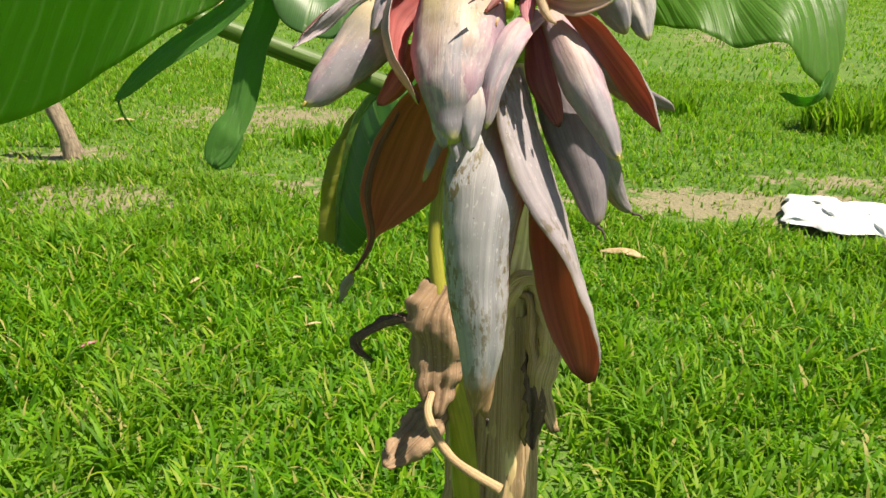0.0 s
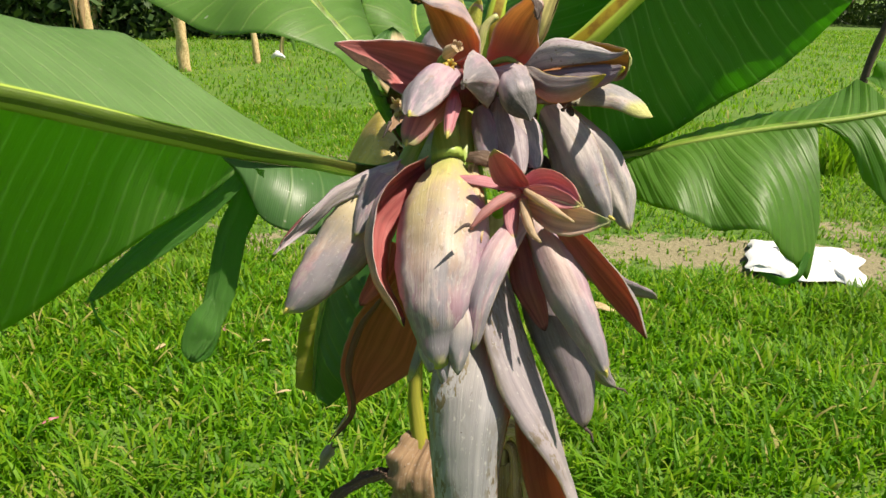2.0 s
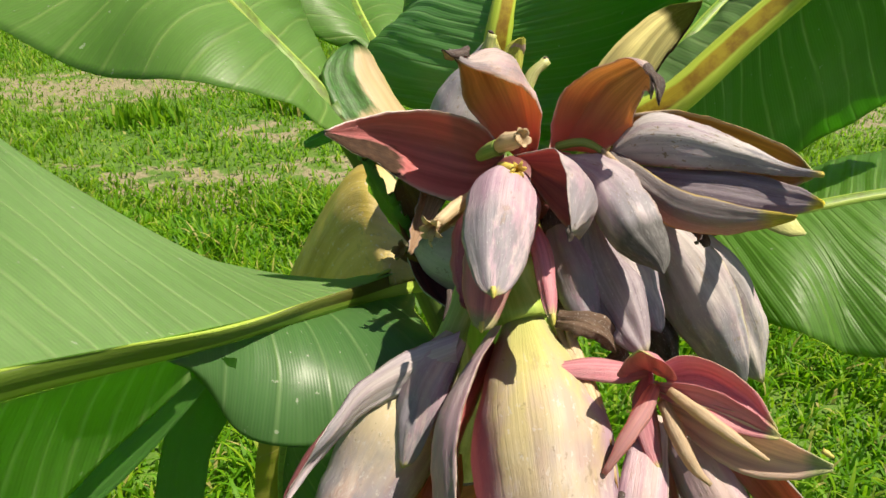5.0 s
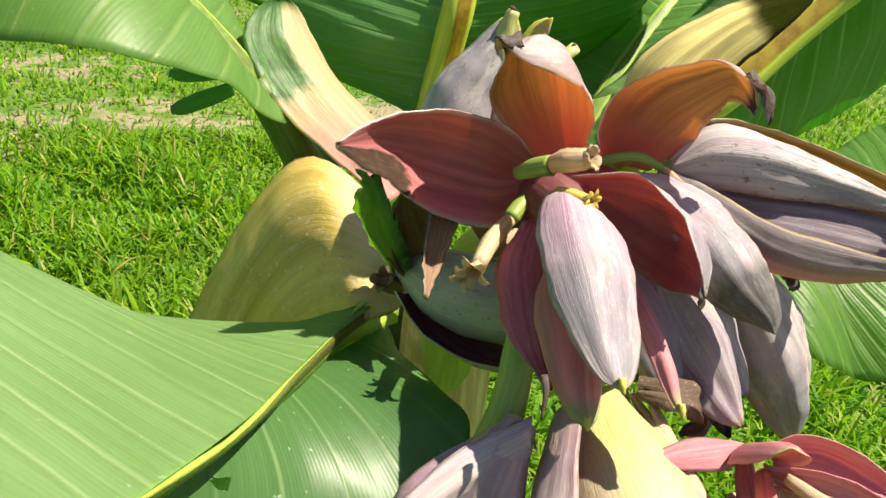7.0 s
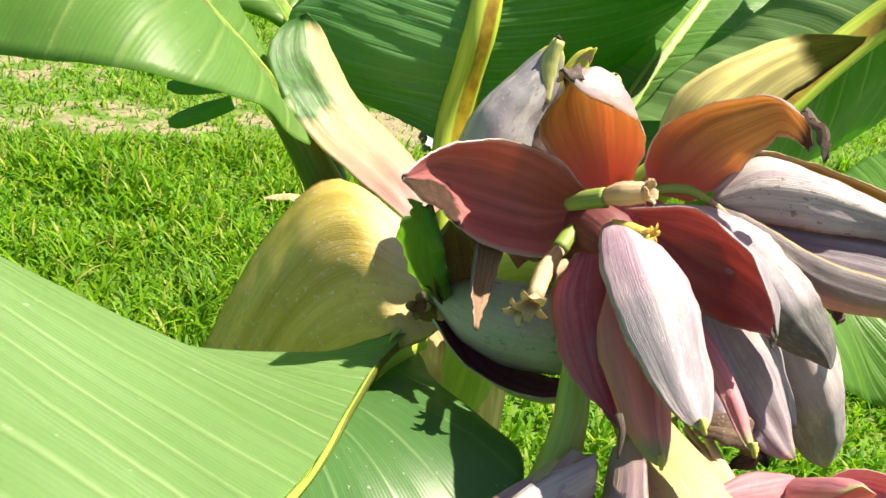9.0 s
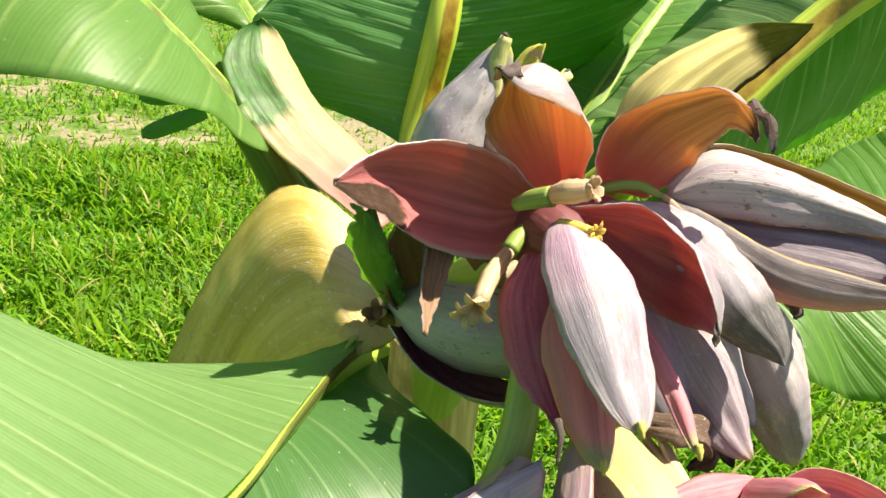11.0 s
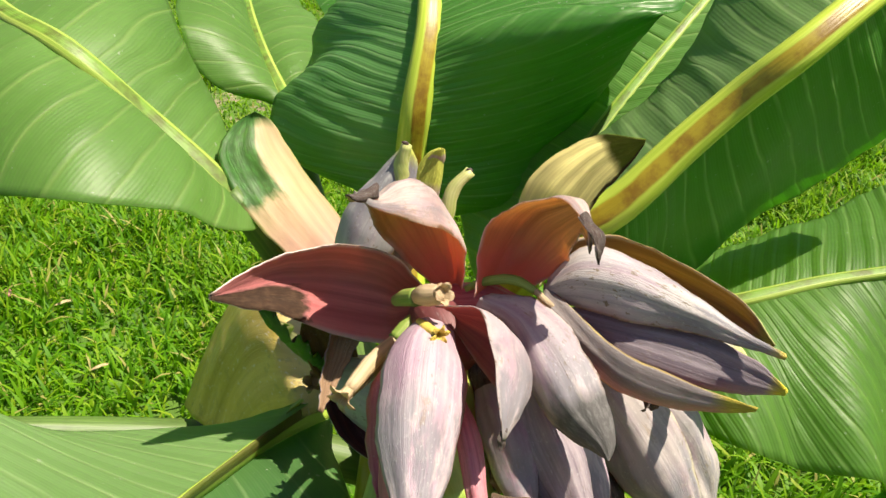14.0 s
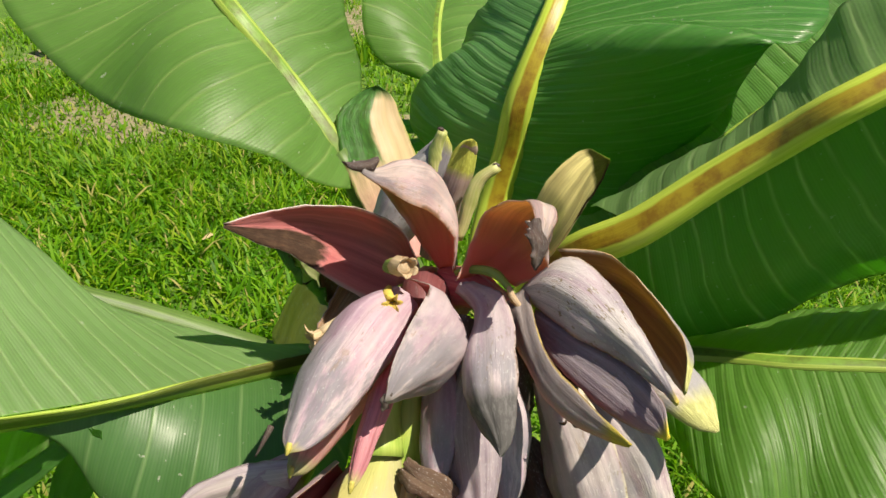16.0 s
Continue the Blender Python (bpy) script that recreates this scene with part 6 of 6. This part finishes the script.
def plastic_sheet():
    r = np.random.default_rng(3)
    n, m = 46, 30
    s, t = np.meshgrid(np.linspace(0, 1, n), np.linspace(0, 1, m))
    c = [np.array(p) for p in SHEET_CORNERS]
    p = c[0] * ((1 - s) * (1 - t))[..., None] + c[1] * (s * (1 - t))[..., None] + c[2] * (s * t)[..., None] + c[3] * ((1 - s) * t)[..., None]
    z = np.array([[noise.fractal(Vector((a * 5, b * 5, 2.0)), 0.7, 2.0, 4) for a, b in q] for q in p])
    rim = np.minimum(np.minimum(s, 1 - s), np.minimum(t, 1 - t)) * 8
    wob = np.array([[noise.noise(Vector((a * 7, b * 7, 9.0))) for a, b in q] for q in p])
    p = p + wob[..., None] * 0.11
    z = -0.01 + 0.018 * z * np.clip(rim, 0, 1) + 0.062 * np.clip(rim * 0.35, 0, 1) ** 0.6
    v = np.concatenate([np.dstack([p, z]).reshape(-1, 3), np.dstack([p, z - 0.004]).reshape(-1, 3)])
    k = n * m
    f = [(j * n + i, j * n + i + 1, (j + 1) * n + i + 1, (j + 1) * n + i) for j in range(m - 1) for i in range(n - 1)]
    f += [(d + k, c2 + k, b + k, a + k) for a, b, c2, d in f]
    ob = link_mesh("plastic_sheet", v, f, v[:, :2], [SHEET], [0] * len(f))
    return tagged(ob, "crumpled white plastic sheet lying on the grass", "plastic sheet")


plastic_sheet()


def leaf_litter(name, x, y, size, mat, label, turn, z=0.05):
    e = bract([(0, 0, 0), (size * 0.5, size * 0.08, size * 0.10), (size, 0, 0.0)], (0, 0.2, 1), size * 0.45, 90, mat, mat, None, name=name, fray=size * 0.03, wrinkle=size * 0.02, n=12, m=7, base=0.2)
    e.matrix_world = pose(x, y, ground_height(x, y) + z, 0, 0, turn)
    return tagged(e, label, "petal" if mat is PETAL else "fallen leaf")


leaf_litter("fallen_leaf", 0.40, 3.96, 0.24, FALLEN, "dry pale yellow leaf lying on the grass", -12, 0.07)
leaf_litter("fallen_leaf", -4.06, 6.25, 0.20, FALLEN, "dry pale leaf lying on the grass", 20, 0.06)
leaf_litter("fallen_petal", -1.52, 2.37, 0.07, PETAL, "fallen magenta petal in the grass", 60, 0.07)
leaf_litter("fallen_petal", -1.20, 3.23, 0.06, PETAL, "faded pink petal in the grass", 110, 0.08)
leaf_litter("fallen_leaf", -1.40, 2.97, 0.08, FALLEN, "small pale yellow fallen flower", 70, 0.08)
leaf_litter("fallen_leaf", -1.01, 3.17, 0.07, FALLEN, "small pale yellow fallen flower", 30, 0.08)
leaf_litter("fallen_leaf", -0.75, 2.75, 0.06, FALLEN, "small orange dry leaf", 30, 0.08)


def stem_thing(name, label, category, pts, radii, mat, group=""):
    ob = tube(pts, radii, mat, None, name, sides=12, n=30, lump=0.12)
    return tagged(ob, label, category, group)


stem_thing("post", "dark crooked wooden post standing in the grass", "post", [(3.85, 10.7, -0.1), (3.90, 10.7, 0.5), (3.98, 10.7, 1.0), (4.20, 10.7, 1.8)], (0.055, 0.05, 0.045, 0.035), DARKWOOD)


def grass_tuft(x, y, count, height, spread, seed):
    r = np.random.default_rng(seed)
    verts, faces = [], []
    for i in range(count):
        a, d = r.uniform(0, 6.283), spread * np.sqrt(r.uniform(0, 1))
        px, py = x + d * math.cos(a), y + d * math.sin(a) * 0.7
        h, b, ln = height * r.uniform(0.6, 1.2), r.uniform(0, 6.283), r.uniform(0.1, 0.6)
        dx, dy, w = math.cos(b), math.sin(b), 0.012
        k = len(verts)
        z0 = float(ground_height(px, py)) - 0.01
        for t, q in ((0, 0.8), (0.5, 1), (1, 0.05)):
            cx, cy, cz = px + dx * h * t * t * ln, py + dy * h * t * t * ln, z0 + h * t * (1 - 0.25 * t * ln)
            verts += [(cx - dy * w * q, cy + dx * w * q, cz), (cx + dy * w * q, cy - dx * w * q, cz)]
        faces += [(k, k + 1, k + 3, k + 2), (k + 2, k + 3, k + 5, k + 4)]
    ob = link_mesh("grass_tuft", verts, faces, [(0, 0)] * len(verts), [GRASS], [0] * len(faces))
    return tagged(ob, "tall dark green grass tuft in the meadow", "grass tuft", "grass tufts")


for x, y, c, h, sp, sd in ((2.6, 7.9, 500, 0.38, 0.42, 1), (1.0, 8.3, 220, 0.25, 0.3, 2), (3.6, 9.2, 300, 0.3, 0.5, 3), (-0.9, 6.5, 160, 0.2, 0.3, 4), (-2.0, 6.1, 160, 0.2, 0.3, 5)):
    grass_tuft(x, y, c, h, sp, sd)


def far_banana(x, y, h, seed, label, leaves=5, shag=True):
    """A far banana stem with hanging dead leaves round it and a few green ones on top."""
    r = np.random.default_rng(seed)
    root = thing("banana_plant", label, "banana plant", "banana plants by the trees")
    tilt = r.uniform(-0.12, 0.12) * h
    tube([(x, y, -0.1), (x + tilt * 0.3, y, h * 0.5), (x + tilt, y, h)], (0.13, 0.11, 0.07), HUSK, root, "pseudostem", sides=12, n=16, lump=0.2)
    if shag:
        for i in range(7):
            a = i * 0.9 + r.uniform(0, 0.5)
            o = np.array([math.cos(a), math.sin(a), 0])
            b = np.array([x + tilt, y, h * r.uniform(0.75, 1.0)])
            bract([b + o * 0.08, b + o * 0.22 + (0, 0, 0.03), b + o * 0.26 - (0, 0, h * 0.3), b + o * 0.2 - (0, 0, h * 0.62)], o, 0.22, 120, DRY, DRY, root, name="dry_leaf", crumple=3.5, wrinkle=0.02, fray=0.03, n=14, m=7)
    for i in range(leaves):
        a = i * 2 * math.pi / max(1, leaves) + r.uniform(0, 0.6)
        o, q = np.array([math.cos(a), math.sin(a), 0]), np.array([-math.sin(a), math.cos(a), 0])
        t0 = np.array([x + tilt, y, h])
        ln = r.uniform(1.1, 1.6)
        mid = [t0, t0 + o * ln * 0.3 + (0, 0, 0.55), t0 + o * ln * 0.7 + (0, 0, 0.6), t0 + o * ln + (0, 0, 0.2)]
        for sgn in (1, -1):
            blade(mid, [mid[0] + (0, 0, 0.1), mid[1] + q * sgn * 0.25, mid[2] + q * sgn * 0.27, mid[3]], (0, 0, 1), LEAF_PALE, root, "leaf", n=18, m=6, ripple=0.0, wave=0.03)
    return root


far_banana(-13.4, 20.6, 2.4, 11, "banana plant with shaggy dead leaves round its stem", 4)
far_banana(-7.95, 15.7, 2.0, 12, "slim banana stem with dry sheaths", 2, False)
far_banana(-14.7, 27.5, 2.6, 13, "tall banana plant before the dark trees", 5)
far_banana(-17.5, 27.0, 2.8, 14, "tall banana plant before the dark trees", 5)
stem_thing("tree_stump", "leaning pale tree trunk in the grass", "tree stump", [(-3.6, 5.12, -0.1), (-3.68, 5.14, 0.2), (-3.80, 5.15, 0.5), (-3.84, 5.2, 0.95)], (0.085, 0.06, 0.055, 0.04), BARK)
stem_thing("tree_stump", "thin pale trunk in the grass", "tree stump", [(-3.95, 5.5, -0.1), (-4.02, 5.5, 0.3), (-4.1, 5.5, 0.9)], (0.03, 0.025, 0.02), BARK)

sapling = thing("banana_sapling", "young banana shoot with one upright bright leaf", "banana plant", "banana plants by the trees")
tube([(-7.2, 17.8, -0.1), (-7.24, 17.8, 0.5), (-7.32, 17.8, 1.15)], (0.10, 0.08, 0.05), HUSK, sapling, "stem", sides=10, n=10, lump=0.15)
for sgn in (0.20, -0.04):
    blade([(-7.28, 17.8, 0.95), (-7.16, 17.8, 1.38), (-6.92, 17.8, 1.1), (-6.68, 17.8, 0.6)], [(-7.28, 17.8, 0.97), (-7.08 + sgn, 17.83, 1.45 + sgn), (-6.80 + sgn, 17.83, 1.15), (-6.66, 17.8, 0.6)], (0, -1, 0.3), LEAF_PALE, sapling, "leaf", n=20, m=6, ripple=0.0, wave=0.005)
shoot = thing("banana_sapling", "short pale banana stub with one drooping leaf", "banana plant", "banana plants by the trees")
tube([(-6.98, 18.8, -0.1), (-6.97, 18.8, 0.3), (-6.90, 18.8, 0.62)], (0.07, 0.06, 0.04), HUSK, shoot, "stem", sides=10, n=10, lump=0.15)
bract([(-6.93, 18.8, 0.55), (-6.80, 18.8, 0.72), (-6.66, 18.8, 0.5), (-6.62, 18.8, 0.2)], (0.3, -0.3, 1), 0.16, 80, LEAF_PALE, LEAF_PALE, shoot, name="leaf", n=16, m=7)
scrap = bract([(-7.0, 18.2, 0.10), (-6.85, 18.15, 0.24), (-6.65, 18.2, 0.10)], (0, -0.5, 0.9), 0.26, 120, SHEET, SHEET, None, name="plastic_scrap", crumple=6.0, wrinkle=0.02, n=14, m=9, base=0.6, tip=0.4)
tagged(scrap, "small white plastic scrap lying in the grass", "plastic scrap")


def far_tree(x, y, h, width, seed, label):
    """A tree at the field's edge: tapered trunk, limbs, and an uneven crown of many leaf clumps reaching low."""
    r = np.random.default_rng(seed)
    root = thing("tree", label, "tree", "trees along the field")
    tube([(x, y, -0.2), (x + r.uniform(-0.2, 0.2), y, h * 0.4), (x + r.uniform(-0.5, 0.5), y, h * 0.85)], (0.22, 0.15, 0.05), BARK, root, "trunk", sides=9, n=10, lump=0.15)
    for i in range(5):
        a, z = r.uniform(0, 6.283), h * r.uniform(0.25, 0.6)
        tube([(x, y, z), (x + math.cos(a) * width * 0.3, y + math.sin(a) * width * 0.3, z + h * 0.1), (x + math.cos(a) * width * 0.6, y + math.sin(a) * width * 0.6, z + h * 0.16)], (0.07, 0.05, 0.02), BARK, root, "limb", sides=6, n=6)
    k = 3200
    cl = np.stack([r.normal(0, width * 0.45, 34), r.normal(0, width * 0.4, 34), r.uniform(0.03, 1.0, 34) ** 1.3 * h], 1)
    c = cl[r.integers(0, 34, k)] + r.normal(0, 1, (k, 3)) * (width * 0.16, width * 0.16, h * 0.07) + (x, y, 0)
    c[:, 2] = np.maximum(c[:, 2], 0.1)
    s = r.uniform(0.10, 0.30, k)
    a, b = unit(r.normal(0, 1, (k, 3))), unit(r.normal(0, 1, (k, 3)))
    v = np.stack([c - a * s[:, None], c + b * s[:, None] * 0.5, c + a * s[:, None], c - b * s[:, None] * 0.5], 1).reshape(-1, 3)
    link_mesh("crown", v, [(4 * i, 4 * i + 1, 4 * i + 2, 4 * i + 3) for i in range(k)], np.zeros((4 * k, 2)), [FOLIAGE], [0] * k, root)
    return root


tr = np.random.default_rng(21)
for i in range(16):
    f = i / 15
    far_tree(-26 + 26 * f + tr.uniform(-0.8, 0.8), 27 + 4 * f + tr.uniform(-1, 2), tr.uniform(6, 9), tr.uniform(2.6, 3.6), 40 + i, "dark leafy tree at the edge of the field")
for i in range(10):
    f = i / 9
    far_tree(-34 + 34 * f + tr.uniform(-1, 1), 36 + 4 * f + tr.uniform(-1, 2), tr.uniform(7, 10), tr.uniform(3.4, 4.4), 90 + i, "dark leafy tree at the edge of the field")
for i in range(14):
    f = i / 13
    far_tree(2 + 40 * f + tr.uniform(-1, 1), 54 + tr.uniform(-3, 4), tr.uniform(7, 10), tr.uniform(4, 5.5), 70 + i, "hazy leafy tree far across the field")
